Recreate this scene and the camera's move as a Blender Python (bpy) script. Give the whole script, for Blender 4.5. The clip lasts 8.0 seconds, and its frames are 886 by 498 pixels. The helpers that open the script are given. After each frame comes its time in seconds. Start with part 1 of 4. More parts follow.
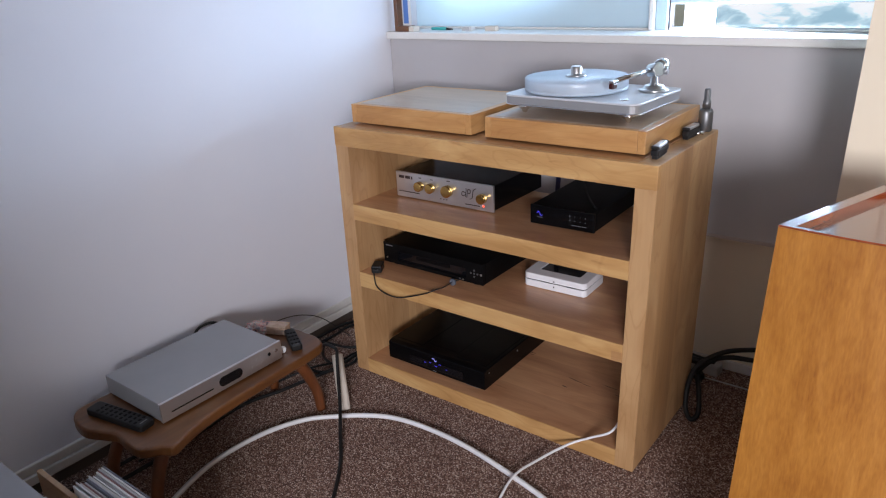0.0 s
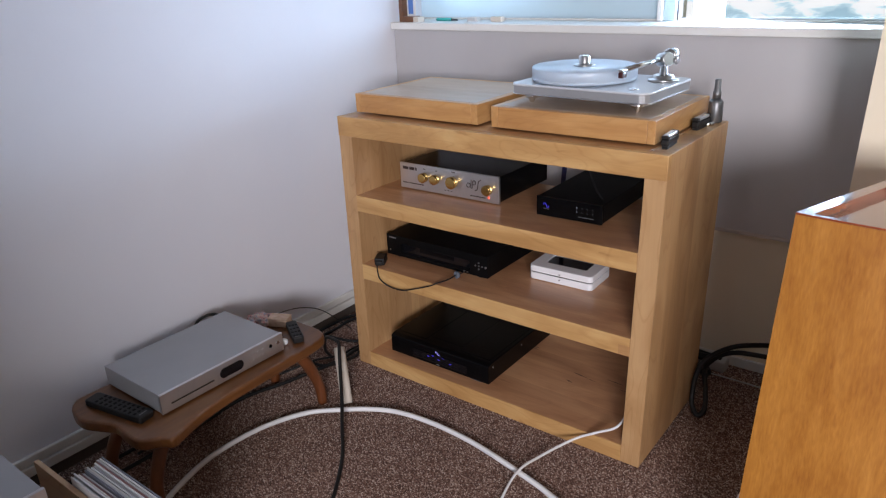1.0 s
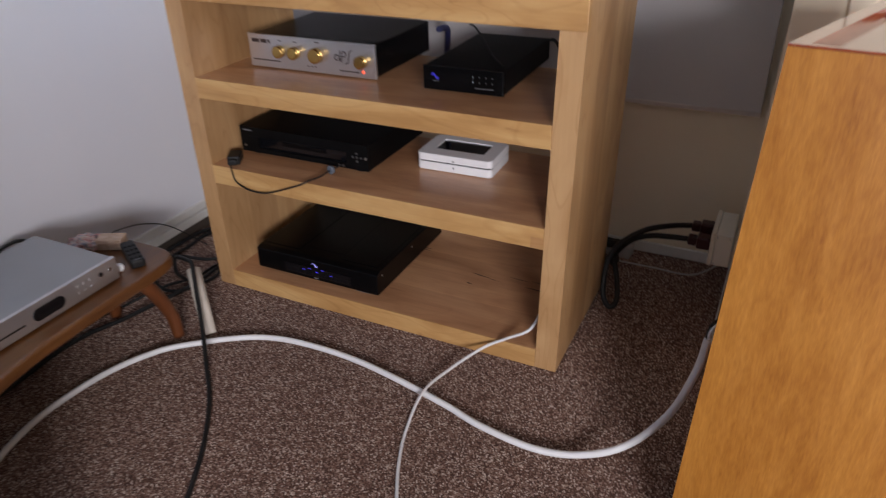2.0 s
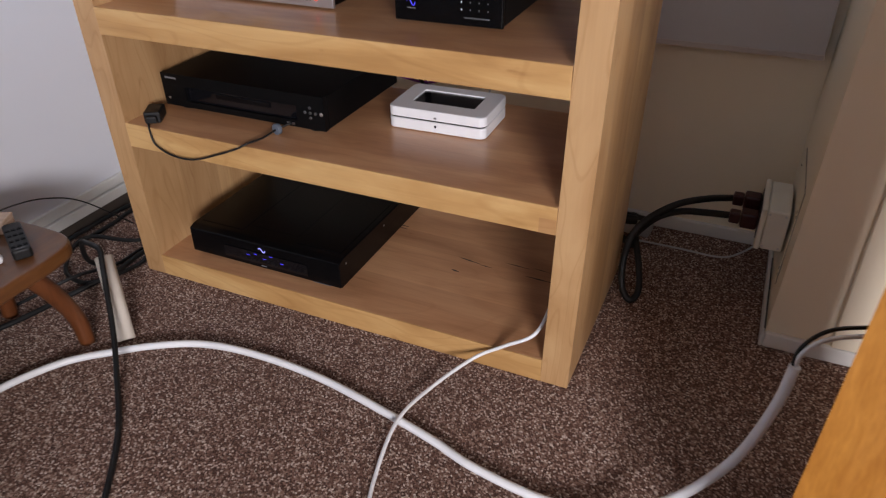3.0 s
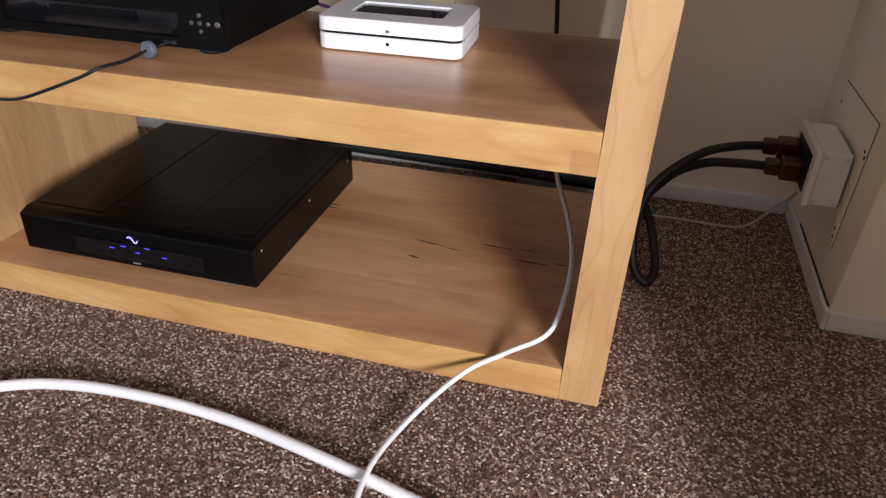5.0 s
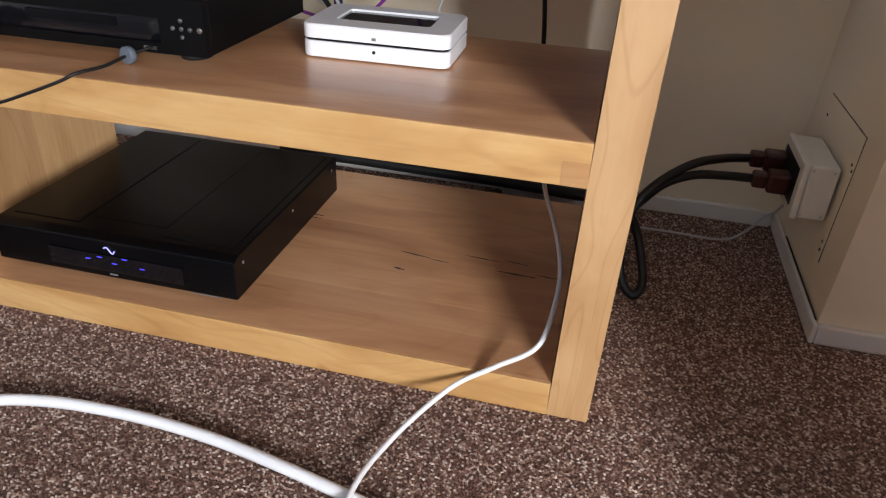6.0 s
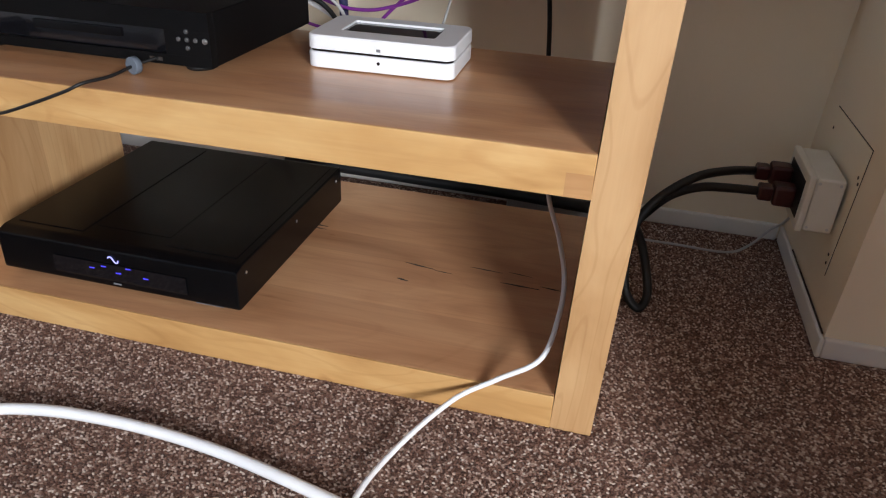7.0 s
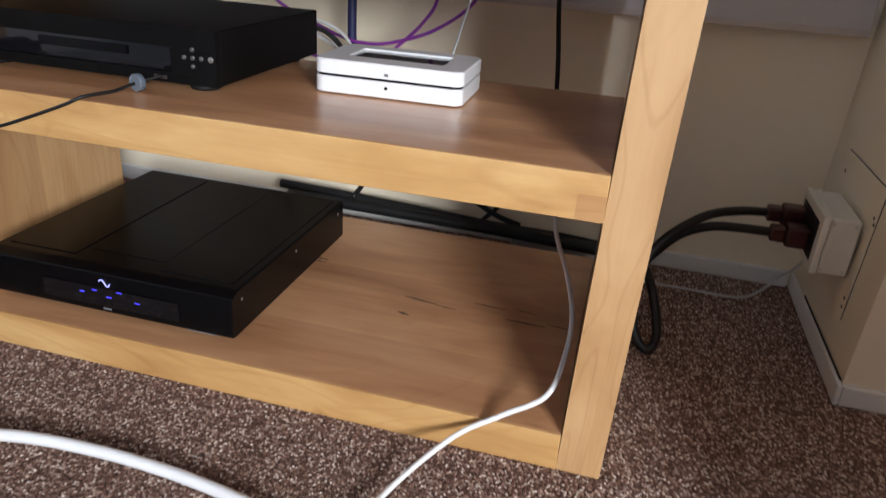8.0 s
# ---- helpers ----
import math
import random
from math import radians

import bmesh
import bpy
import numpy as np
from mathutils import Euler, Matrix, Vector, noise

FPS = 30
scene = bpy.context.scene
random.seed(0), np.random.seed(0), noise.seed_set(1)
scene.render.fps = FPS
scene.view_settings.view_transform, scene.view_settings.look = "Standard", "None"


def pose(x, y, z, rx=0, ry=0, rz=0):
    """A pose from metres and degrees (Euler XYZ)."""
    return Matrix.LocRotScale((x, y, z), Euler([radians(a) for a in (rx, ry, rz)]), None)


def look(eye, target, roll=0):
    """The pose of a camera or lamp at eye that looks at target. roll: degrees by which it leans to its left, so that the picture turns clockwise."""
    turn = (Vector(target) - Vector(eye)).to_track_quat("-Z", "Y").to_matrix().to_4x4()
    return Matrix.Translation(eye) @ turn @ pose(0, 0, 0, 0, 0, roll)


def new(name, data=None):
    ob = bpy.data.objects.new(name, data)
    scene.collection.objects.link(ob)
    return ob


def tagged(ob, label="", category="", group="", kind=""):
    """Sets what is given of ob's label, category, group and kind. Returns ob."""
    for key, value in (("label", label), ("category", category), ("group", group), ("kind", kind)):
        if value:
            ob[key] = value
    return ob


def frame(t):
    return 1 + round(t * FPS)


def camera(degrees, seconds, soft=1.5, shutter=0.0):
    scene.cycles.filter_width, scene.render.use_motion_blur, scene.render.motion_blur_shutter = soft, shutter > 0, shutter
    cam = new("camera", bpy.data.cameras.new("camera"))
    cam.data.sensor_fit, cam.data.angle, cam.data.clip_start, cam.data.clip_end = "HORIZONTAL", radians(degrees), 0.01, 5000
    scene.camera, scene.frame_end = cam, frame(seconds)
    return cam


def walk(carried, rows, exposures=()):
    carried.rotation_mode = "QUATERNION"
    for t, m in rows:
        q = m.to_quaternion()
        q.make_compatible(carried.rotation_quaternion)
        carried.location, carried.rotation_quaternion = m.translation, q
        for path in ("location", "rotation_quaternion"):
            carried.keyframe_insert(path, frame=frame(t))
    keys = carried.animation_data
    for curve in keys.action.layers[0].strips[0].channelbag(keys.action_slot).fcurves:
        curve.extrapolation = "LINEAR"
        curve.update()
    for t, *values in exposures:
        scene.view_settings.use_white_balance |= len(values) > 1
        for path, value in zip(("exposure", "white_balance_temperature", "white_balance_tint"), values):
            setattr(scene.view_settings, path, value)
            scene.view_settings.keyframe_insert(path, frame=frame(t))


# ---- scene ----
cam = camera(63.8, 8.0, soft=1.15, shutter=0.4)
PATH = [
    (0, (0.626, -1.642, 1.39), (-0.523, -0.178, 0.658), -2.9),
    (0.5, (0.619, -1.649, 1.387), (-0.537, -0.184, 0.668), -2.7),
    (1, (0.601, -1.635, 1.36), (-0.547, -0.172, 0.624), -2.5),
    (1.2, (0.584, -1.624, 1.33), (-0.504, -0.127, 0.571), -1.8),
    (1.5, (0.535, -1.565, 1.285), (-0.446, -0.044, 0.435), -1.0),
    (1.8, (0.445, -1.451, 1.226), (-0.417, 0.089, 0.285), -1.7),
    (2, (0.383, -1.398, 1.185), (-0.394, 0.156, 0.195), -1.6),
    (2.2, (0.327, -1.337, 1.156), (-0.377, 0.225, 0.125), -1.6),
    (3.3, (0.156, -0.962, 0.947), (-0.538, 0.552, -0.161), -0.7),
    (3.5, (0.102, -0.916, 0.895), (-0.55, 0.6, -0.235), 0.3),
    (4, (0.006, -0.861, 0.755), (-0.532, 0.719, -0.347), 1.1),
    (4.5, (-0.027, -0.806, 0.722), (-0.486, 0.825, -0.34), 1.9),
    (4.7, (-0.032, -0.791, 0.715), (-0.477, 0.852, -0.335), 1.7),
    (5.8, (-0.052, -0.77, 0.691), (-0.419, 0.92, -0.315), 2.8),
    (6, (-0.05, -0.764, 0.696), (-0.426, 0.923, -0.31), 2.8),
    (6.5, (-0.051, -0.765, 0.697), (-0.447, 0.927, -0.293), 2.6),
    (7, (-0.047, -0.761, 0.694), (-0.444, 0.937, -0.284), 2.8),
    (7.5, (-0.041, -0.76, 0.692), (-0.449, 0.925, -0.306), 2.5),
    (8, (-0.054, -0.75, 0.64), (-0.476, 1.019, -0.192), 4.1),
]
walk(cam, [(t, look(eye, target, roll)) for t, eye, target, roll in PATH],
     [(0, -0.18, 6200, 10), (1.0, -0.18, 6350, 10), (1.5, -0.32, 6400, 10), (2.2, -0.25, 6400, 10), (3.5, 0.29, 6450, 9), (4.5, 0.60, 6400, 7), (6.0, 0.61, 6200, 3), (8.0, 0.60, 6100, 1)])


# ---------------------------------------------------------------- light
world = bpy.data.worlds.new("sky")
scene.world = world
world.use_nodes = True
wn = world.node_tree
sky = wn.nodes.new("ShaderNodeTexSky")
sky.sky_type = "NISHITA"
sky.sun_disc = False
sky.sun_elevation, sky.sun_rotation = radians(42), radians(200)
wn.nodes["Background"].inputs["Strength"].default_value = 0.15
wn.links.new(sky.outputs[0], wn.nodes["Background"].inputs["Color"])


def area(name, eye, target, w, h, watts, color, spread=180.0):
    data = bpy.data.lights.new(name, "AREA")
    data.shape, data.size, data.size_y, data.energy, data.color = "RECTANGLE", w, h, watts, color
    data.spread = radians(spread)
    ob = new(name, data)
    ob.matrix_world = look(eye, target)
    return ob


area("daylight_clear_pane", (0.01, 0.835, 1.205), (-0.25, -0.3, 1.205), 0.56, 0.080, 15, (0.58, 0.75, 1.0))
area("daylight_frosted_pane", (-0.88, 0.835, 1.62), (-1.2, -0.5, 1.2), 0.9, 0.7, 6.5, (0.58, 0.75, 1.0), 130.0)
area("daylight_front_window", (2.5, -4.3, 1.62), (-0.4, 0.0, 0.5), 1.35, 1.0, 262, (1.0, 0.95, 0.985))


# ---------------------------------------------------------------- materials
def base_mat(name, rough=0.5, metal=0.0, color=(0.5, 0.5, 0.5), spec=0.5):
    m = bpy.data.materials.new(name)
    m.use_nodes = True
    b = m.node_tree.nodes["Principled BSDF"]
    b.inputs["Base Color"].default_value = (*color, 1)
    b.inputs["Roughness"].default_value = rough
    b.inputs["Metallic"].default_value = metal
    b.inputs["Specular IOR Level"].default_value = spec
    return m, m.node_tree, b


def node(nt, kind, **values):
    n = nt.nodes.new(kind)
    for key, value in values.items():
        n.inputs[key].default_value = value
    return n


def ramp(nt, fac, stops):
    r = nt.nodes.new("ShaderNodeValToRGB")
    e = r.color_ramp.elements
    e[0].position, e[0].color = stops[0][0], (*stops[0][1], 1)
    e[1].position, e[1].color = stops[-1][0], (*stops[-1][1], 1)
    for p, c in stops[1:-1]:
        k = e.new(p)
        k.color = (*c, 1)
    nt.links.new(fac, r.inputs["Fac"])
    return r.outputs["Color"]


def mixed(nt, fac, a, b, blend="MIX"):
    n = nt.nodes.new("ShaderNodeMix")
    n.data_type, n.blend_type = "RGBA", blend
    for sock, v in ((n.inputs["Factor"], fac), (n.inputs["A"], a), (n.inputs["B"], b)):
        if isinstance(v, (int, float)):
            sock.default_value = v
        elif isinstance(v, tuple):
            sock.default_value = (*v, 1)
        else:
            nt.links.new(v, sock)
    return n.outputs["Result"]


def bumped(nt, bsdf, height, strength, distance=0.001):
    n = node(nt, "ShaderNodeBump", Strength=strength, Distance=distance)
    nt.links.new(height, n.inputs["Height"])
    nt.links.new(n.outputs["Normal"], bsdf.inputs["Normal"])


def obj_noise(nt, scale, size, detail=5.0, distort=0.0, space="Object"):
    tc = nt.nodes.new("ShaderNodeTexCoord")
    mp = node(nt, "ShaderNodeMapping", Scale=scale)
    nt.links.new(tc.outputs[space], mp.inputs["Vector"])
    n = node(nt, "ShaderNodeTexNoise", Scale=size, Detail=detail, Distortion=distort)
    nt.links.new(mp.outputs["Vector"], n.inputs["Vector"])
    return n.outputs["Fac"], mp


def wood(name, dark, mid, light, along, across, stave=0.0, rough=0.42, coat=0.15, vary=0.35, figure=0.3, fleck=0.25, length=2.2, cloud=0.45):
    """Grain runs along one axis; glued staves lie side by side across another."""
    m, nt, b = base_mat(name, rough)
    stretch = [55.0, 55.0, 55.0]
    stretch["xyz".index(along)] = length
    flame = [9.0, 9.0, 9.0]
    flame["xyz".index(along)] = 2.4
    fine, _ = obj_noise(nt, tuple(v * 4 for v in stretch), 1.3, 3, 0.2)
    grain, _ = obj_noise(nt, tuple(stretch), 1.0, 5, 0.6)
    blotch, _ = obj_noise(nt, tuple(flame), 1.0, 4, 1.2)
    col = ramp(nt, grain, [(0.25, dark), (0.5, mid), (0.75, light)])
    col = mixed(nt, fleck, col, ramp(nt, fine, [(0.3, dark), (0.7, light)]))
    col = mixed(nt, cloud, col, ramp(nt, blotch, [(0.36, dark), (0.5, mid), (0.64, light)]))
    speck, _ = obj_noise(nt, tuple(v * 2.2 for v in flame), 2.0, 2, 0.4)
    col = mixed(nt, 0.5, col, ramp(nt, speck, [(0.70, (1, 1, 1)), (0.78, (0.62, 0.50, 0.42))]), "MULTIPLY")
    swirl = [5.0, 5.0, 5.0]
    swirl["xyz".index(along)] = 1.1
    rings_, _ = obj_noise(nt, tuple(swirl), 1.0, 2, 0.5)
    mul = nt.nodes.new("ShaderNodeMath")
    mul.operation = "MULTIPLY"
    mul.inputs[1].default_value = 120.0
    nt.links.new(rings_, mul.inputs[0])
    sine = nt.nodes.new("ShaderNodeMath")
    sine.operation = "SINE"
    nt.links.new(mul.outputs[0], sine.inputs[0])
    col = mixed(nt, figure, col, ramp(nt, sine.outputs[0], [(0.0, (1.02, 1.02, 1.02)), (0.82, (1, 1, 1)), (1.0, (0.80, 0.72, 0.64))]), "MULTIPLY")
    if stave:
        tc = nt.nodes.new("ShaderNodeTexCoord")
        sep = nt.nodes.new("ShaderNodeSeparateXYZ")
        nt.links.new(tc.outputs["Object"], sep.inputs[0])
        div = nt.nodes.new("ShaderNodeMath")
        div.operation = "DIVIDE"
        div.inputs[1].default_value = stave
        nt.links.new(sep.outputs["xyz".index(across)], div.inputs[0])
        flo = nt.nodes.new("ShaderNodeMath")
        flo.operation = "FLOOR"
        nt.links.new(div.outputs[0], flo.inputs[0])
        wh = nt.nodes.new("ShaderNodeTexWhiteNoise")
        wh.noise_dimensions = "1D"
        nt.links.new(flo.outputs[0], wh.inputs["W"])
        tone = ramp(nt, wh.outputs["Value"], [(0.0, (0.74, 0.66, 0.60)), (1.0, (1.08, 1.06, 1.02))])
        col = mixed(nt, vary + 0.35, col, tone, "MULTIPLY")
    nt.links.new(col, b.inputs["Base Color"])
    rg = node(nt, "ShaderNodeMapRange")
    rg.inputs["To Min"].default_value, rg.inputs["To Max"].default_value = rough - 0.08, rough + 0.12
    nt.links.new(grain, rg.inputs["Value"])
    nt.links.new(rg.outputs["Result"], b.inputs["Roughness"])
    b.inputs["Coat Weight"].default_value = coat
    b.inputs["Coat Roughness"].default_value = 0.25
    bumped(nt, b, fine, 0.12, 0.0006)
    return m


def painted(name, a, c, rough=0.6, size=3.0, bump=0.08, grit=90.0, metal=0.0, spec=0.5):
    """Paint, plastic or brushed metal with faint stains and a fine surface."""
    m, nt, b = base_mat(name, rough, metal, a, spec)
    big, _ = obj_noise(nt, (1, 1, 1), size, 4, 0.4)
    small, _ = obj_noise(nt, (1, 1, 1), grit, 2)
    nt.links.new(ramp(nt, big, [(0.3, a), (0.7, c)]), b.inputs["Base Color"])
    bumped(nt, b, small, bump, 0.0006)
    return m


def glowing(name, color, power):
    m, nt, b = base_mat(name, 0.4, 0, (0.02, 0.02, 0.02))
    b.inputs["Emission Color"].default_value = (*color, 1)
    b.inputs["Emission Strength"].default_value = power
    return m


MAPLE = dict(dark=(0.370, 0.191, 0.064), mid=(0.510, 0.294, 0.111), light=(0.620, 0.399, 0.172))
maple_shelf = wood("maple shelf board", (0.400, 0.191, 0.090), (0.540, 0.285, 0.143), (0.660, 0.382, 0.204), "x", "y", 0.07, 0.31, 0.4, vary=0.12, figure=0.22, fleck=0.35, cloud=0.6)
honey_x = wood("honey maple board", (0.360, 0.167, 0.054), (0.480, 0.253, 0.087), (0.570, 0.329, 0.131), "x", "z")
honey_y = wood("honey maple end", (0.360, 0.167, 0.054), (0.480, 0.253, 0.087), (0.570, 0.329, 0.131), "y", "z")
maple_top = wood("maple rack top", (0.320, 0.158, 0.065), (0.420, 0.224, 0.097), (0.520, 0.315, 0.152), "x", "y", 0.13, 0.3, 0.4)
maple_patch = wood("reddish maple patch", (0.33, 0.165, 0.062), (0.42, 0.225, 0.092), (0.5, 0.29, 0.13), "x", "z")
maple_xf = wood("maple edge board", along="x", across="z", figure=0.38, cloud=0.65, **MAPLE)
maple_z = wood("maple upright", (0.360, 0.202, 0.085), (0.460, 0.277, 0.129), (0.550, 0.358, 0.181), "z", "y", 0.125, figure=0.42, cloud=0.6)
plat_x = wood("pale maple top", (0.40, 0.30, 0.20), (0.48, 0.37, 0.255), (0.55, 0.44, 0.32), "x", "y", 0.13, 0.3, 0.5)
oak = wood("old varnished oak", (0.078, 0.025, 0.006), (0.133, 0.049, 0.012), (0.195, 0.080, 0.023), "y", "x", 0, 0.36, 0.3)
oak_leg = wood("old varnished oak leg", (0.078, 0.022, 0.007), (0.133, 0.041, 0.012), (0.187, 0.063, 0.022), "z", "x", 0, 0.36, 0.3)
cherry = wood("cherry veneer", (0.25, 0.085, 0.010), (0.36, 0.142, 0.018), (0.47, 0.210, 0.034), "z", "x", 0, 0.45, 0.10, figure=0.06, fleck=0.45, length=9.0, cloud=0.22)
cherry_dark = wood("red lacquered wood", (0.17, 0.03, 0.008), (0.25, 0.05, 0.012), (0.32, 0.075, 0.02), "y", "x", 0, 0.09, 0.8)
pine = wood("raw plywood", (0.42, 0.27, 0.16), (0.5, 0.34, 0.21), (0.58, 0.42, 0.28), "x", "z", 0, 0.6, 0.0)
wall_white = painted("white wall paint", (0.73, 0.74, 0.80), (0.77, 0.78, 0.83), 0.62, 1.6, 0.10, 160)
# walls out of view, dark so that little light bounces into the shadows
wall_brown = painted("dark brown unseen wall", (0.085, 0.058, 0.042), (0.11, 0.075, 0.055), 0.6, 2.0)
wall_beige = painted("cream wall paint", (0.79, 0.70, 0.54), (0.83, 0.745, 0.585), 0.6, 2.2, 0.10, 140)
apron_grey = painted("pale grey board", (0.43, 0.415, 0.42), (0.48, 0.465, 0.47), 0.5, 1.8, 0.05, 120)
apron_edge = painted("bare pinkish board edge", (0.46, 0.40, 0.37), (0.50, 0.44, 0.41), 0.6, 5.0)
trim_white = painted("cream gloss paint", (0.68, 0.67, 0.64), (0.74, 0.73, 0.70), 0.4, 5.0, 0.08, 60)
# the ceiling is out of view too, dark to weaken bounced light
ceiling_dark = painted("dark unseen ceiling", (0.20, 0.18, 0.165), (0.23, 0.21, 0.19), 0.8)
frame_blue = painted("grey blue window paint", (0.44, 0.56, 0.63), (0.48, 0.60, 0.67), 0.45)
black_case = painted("black powder coat", (0.0022, 0.0022, 0.0025), (0.0034, 0.0034, 0.0038), 0.5, 8, 0.12, 900, 0.0, 0.11)
black_gloss = painted("black gloss lacquer", (0.002, 0.002, 0.0024), (0.003, 0.003, 0.0035), 0.25, 8, 0.02, 90, 0.0, 0.16)
black_soft = painted("black rubber", (0.006, 0.006, 0.0065), (0.011, 0.011, 0.0115), 0.5, 20, 0.1, 300, 0.0, 0.35)
dark_screen = painted("dark glass", (0.004, 0.004, 0.005), (0.006, 0.006, 0.008), 0.08)
silver = painted("satin silver paint", (0.34, 0.35, 0.365), (0.37, 0.38, 0.395), 0.42, 6, 0.06, 700, 0.45)
silver_face = painted("brushed silver", (0.62, 0.62, 0.64), (0.70, 0.70, 0.72), 0.3, 6, 0.06, 700, 0.9)
chrome = painted("polished chrome", (0.75, 0.75, 0.76), (0.80, 0.80, 0.81), 0.12, 6, 0.0, 50, 1.0)
steel = painted("brushed steel", (0.5, 0.5, 0.5), (0.58, 0.58, 0.58), 0.3, 9, 0.05, 300, 1.0)
# pale colour stands in for the bright reflection on the plinth's top
pale_sheen = painted("silver with painted sheen", (0.66, 0.69, 0.73), (0.70, 0.73, 0.77), 0.28, 6, 0.02, 400, 0.25)
clip_blue = painted("grey blue plastic", (0.09, 0.11, 0.14), (0.12, 0.14, 0.17), 0.4)
gunmetal = painted("dull grey metal", (0.16, 0.165, 0.17), (0.22, 0.22, 0.225), 0.42, 30, 0.1, 200, 0.8)
gold = painted("polished gold", (0.60, 0.40, 0.13), (0.66, 0.44, 0.15), 0.2, 6, 0.0, 50, 1.0)
white_plastic = painted("white plastic", (0.74, 0.75, 0.77), (0.80, 0.80, 0.82), 0.3, 9, 0.02)
white_cable = painted("white cable sheath", (0.72, 0.72, 0.74), (0.80, 0.80, 0.81), 0.35, 12, 0.02)
grey_cable = painted("grey cable sheath", (0.45, 0.45, 0.45), (0.52, 0.52, 0.52), 0.45)
purple_cable = painted("purple cable sheath", (0.16, 0.02, 0.22), (0.2, 0.03, 0.27), 0.4)
blue_cable = painted("navy braided cable", (0.012, 0.014, 0.06), (0.02, 0.022, 0.09), 0.5)
tube_cream = painted("cream cardboard", (0.60, 0.54, 0.46), (0.68, 0.62, 0.54), 0.7, 14, 0.15, 200)
red_plug = painted("dark red plug", (0.028, 0.004, 0.004), (0.045, 0.006, 0.006), 0.35)
socket_white = painted("cream plastic", (0.66, 0.63, 0.55), (0.72, 0.69, 0.61), 0.45, 12, 0.04)
acrylic = painted("frosted acrylic", (0.66, 0.77, 0.88), (0.70, 0.80, 0.91), 0.35, 5, 0.02)
acrylic.node_tree.nodes["Principled BSDF"].inputs["Transmission Weight"].default_value = 0.4
acrylic.node_tree.nodes["Principled BSDF"].inputs["Subsurface Weight"].default_value = 0.2
acrylic.node_tree.nodes["Principled BSDF"].inputs["Subsurface Radius"].default_value = (0.02, 0.02, 0.02)
paper = painted("white card", (0.62, 0.62, 0.62), (0.72, 0.72, 0.70), 0.6)
label_ink = painted("dark ink", (0.03, 0.02, 0.02), (0.05, 0.03, 0.03), 0.5)
label_grey = painted("pale print", (0.13, 0.13, 0.14), (0.16, 0.16, 0.17), 0.5)
crack_dark = painted("dark joint", (0.05, 0.04, 0.03), (0.08, 0.06, 0.05), 0.8)
violet_glow = glowing("violet display", (0.38, 0.35, 1.0), 1.4)
blue_glow = glowing("blue indicator", (0.07, 0.05, 1.0), 1.3)
white_glow = glowing("white indicator", (0.8, 0.85, 1.0), 1.2)
red_glow = glowing("red indicator", (1.0, 0.08, 0.03), 3.0)


def carpet_material():
    m, nt, b = base_mat("brown loop carpet", 0.9, 0, (0.1, 0.06, 0.05), 0.2)
    tc = nt.nodes.new("ShaderNodeTexCoord")
    wob = node(nt, "ShaderNodeTexNoise", Scale=45.0, Detail=2.0)
    nt.links.new(tc.outputs["Object"], wob.inputs["Vector"])
    add = nt.nodes.new("ShaderNodeMixRGB")
    add.blend_type = "ADD"
    add.inputs["Fac"].default_value = 0.012
    nt.links.new(tc.outputs["Object"], add.inputs["Color1"])
    nt.links.new(wob.outputs["Color"], add.inputs["Color2"])
    mp = node(nt, "ShaderNodeMapping", Scale=(230.0, 285.0, 230.0), Rotation=(0, 0, radians(-14)))
    nt.links.new(add.outputs[0], mp.inputs["Vector"])
    vo = node(nt, "ShaderNodeTexVoronoi", Scale=1.0)
    nt.links.new(mp.outputs["Vector"], vo.inputs["Vector"])
    sep = nt.nodes.new("ShaderNodeSeparateColor")
    nt.links.new(vo.outputs["Color"], sep.inputs[0])
    col = ramp(nt, sep.outputs[0], [(0.0, (0.045, 0.019, 0.013)), (0.40, (0.115, 0.055, 0.038)), (0.68, (0.185, 0.102, 0.075)),
                                    (0.86, (0.32, 0.22, 0.175)), (1.0, (0.66, 0.56, 0.49))])
    wear, _ = obj_noise(nt, (1, 1, 1), 2.2, 3, 0.3)
    col = mixed(nt, 0.5, col, ramp(nt, wear, [(0.3, (0.78, 0.74, 0.72)), (0.7, (1.1, 1.08, 1.06))]), "MULTIPLY")
    nt.links.new(col, b.inputs["Base Color"])
    inv = nt.nodes.new("ShaderNodeMath")
    inv.operation = "SUBTRACT"
    inv.inputs[0].default_value = 1.0
    nt.links.new(vo.outputs["Distance"], inv.inputs[1])
    bumped(nt, b, inv.outputs[0], 1.0, 0.003)
    b.inputs["Sheen Weight"].default_value = 0.15
    return m


cdb = cherry_dark.node_tree.nodes["Principled BSDF"]
cdb.inputs["Coat Weight"].default_value, cdb.inputs["Coat IOR"].default_value, cdb.inputs["Coat Roughness"].default_value = 1.0, 1.8, 0.12
carpet = carpet_material()


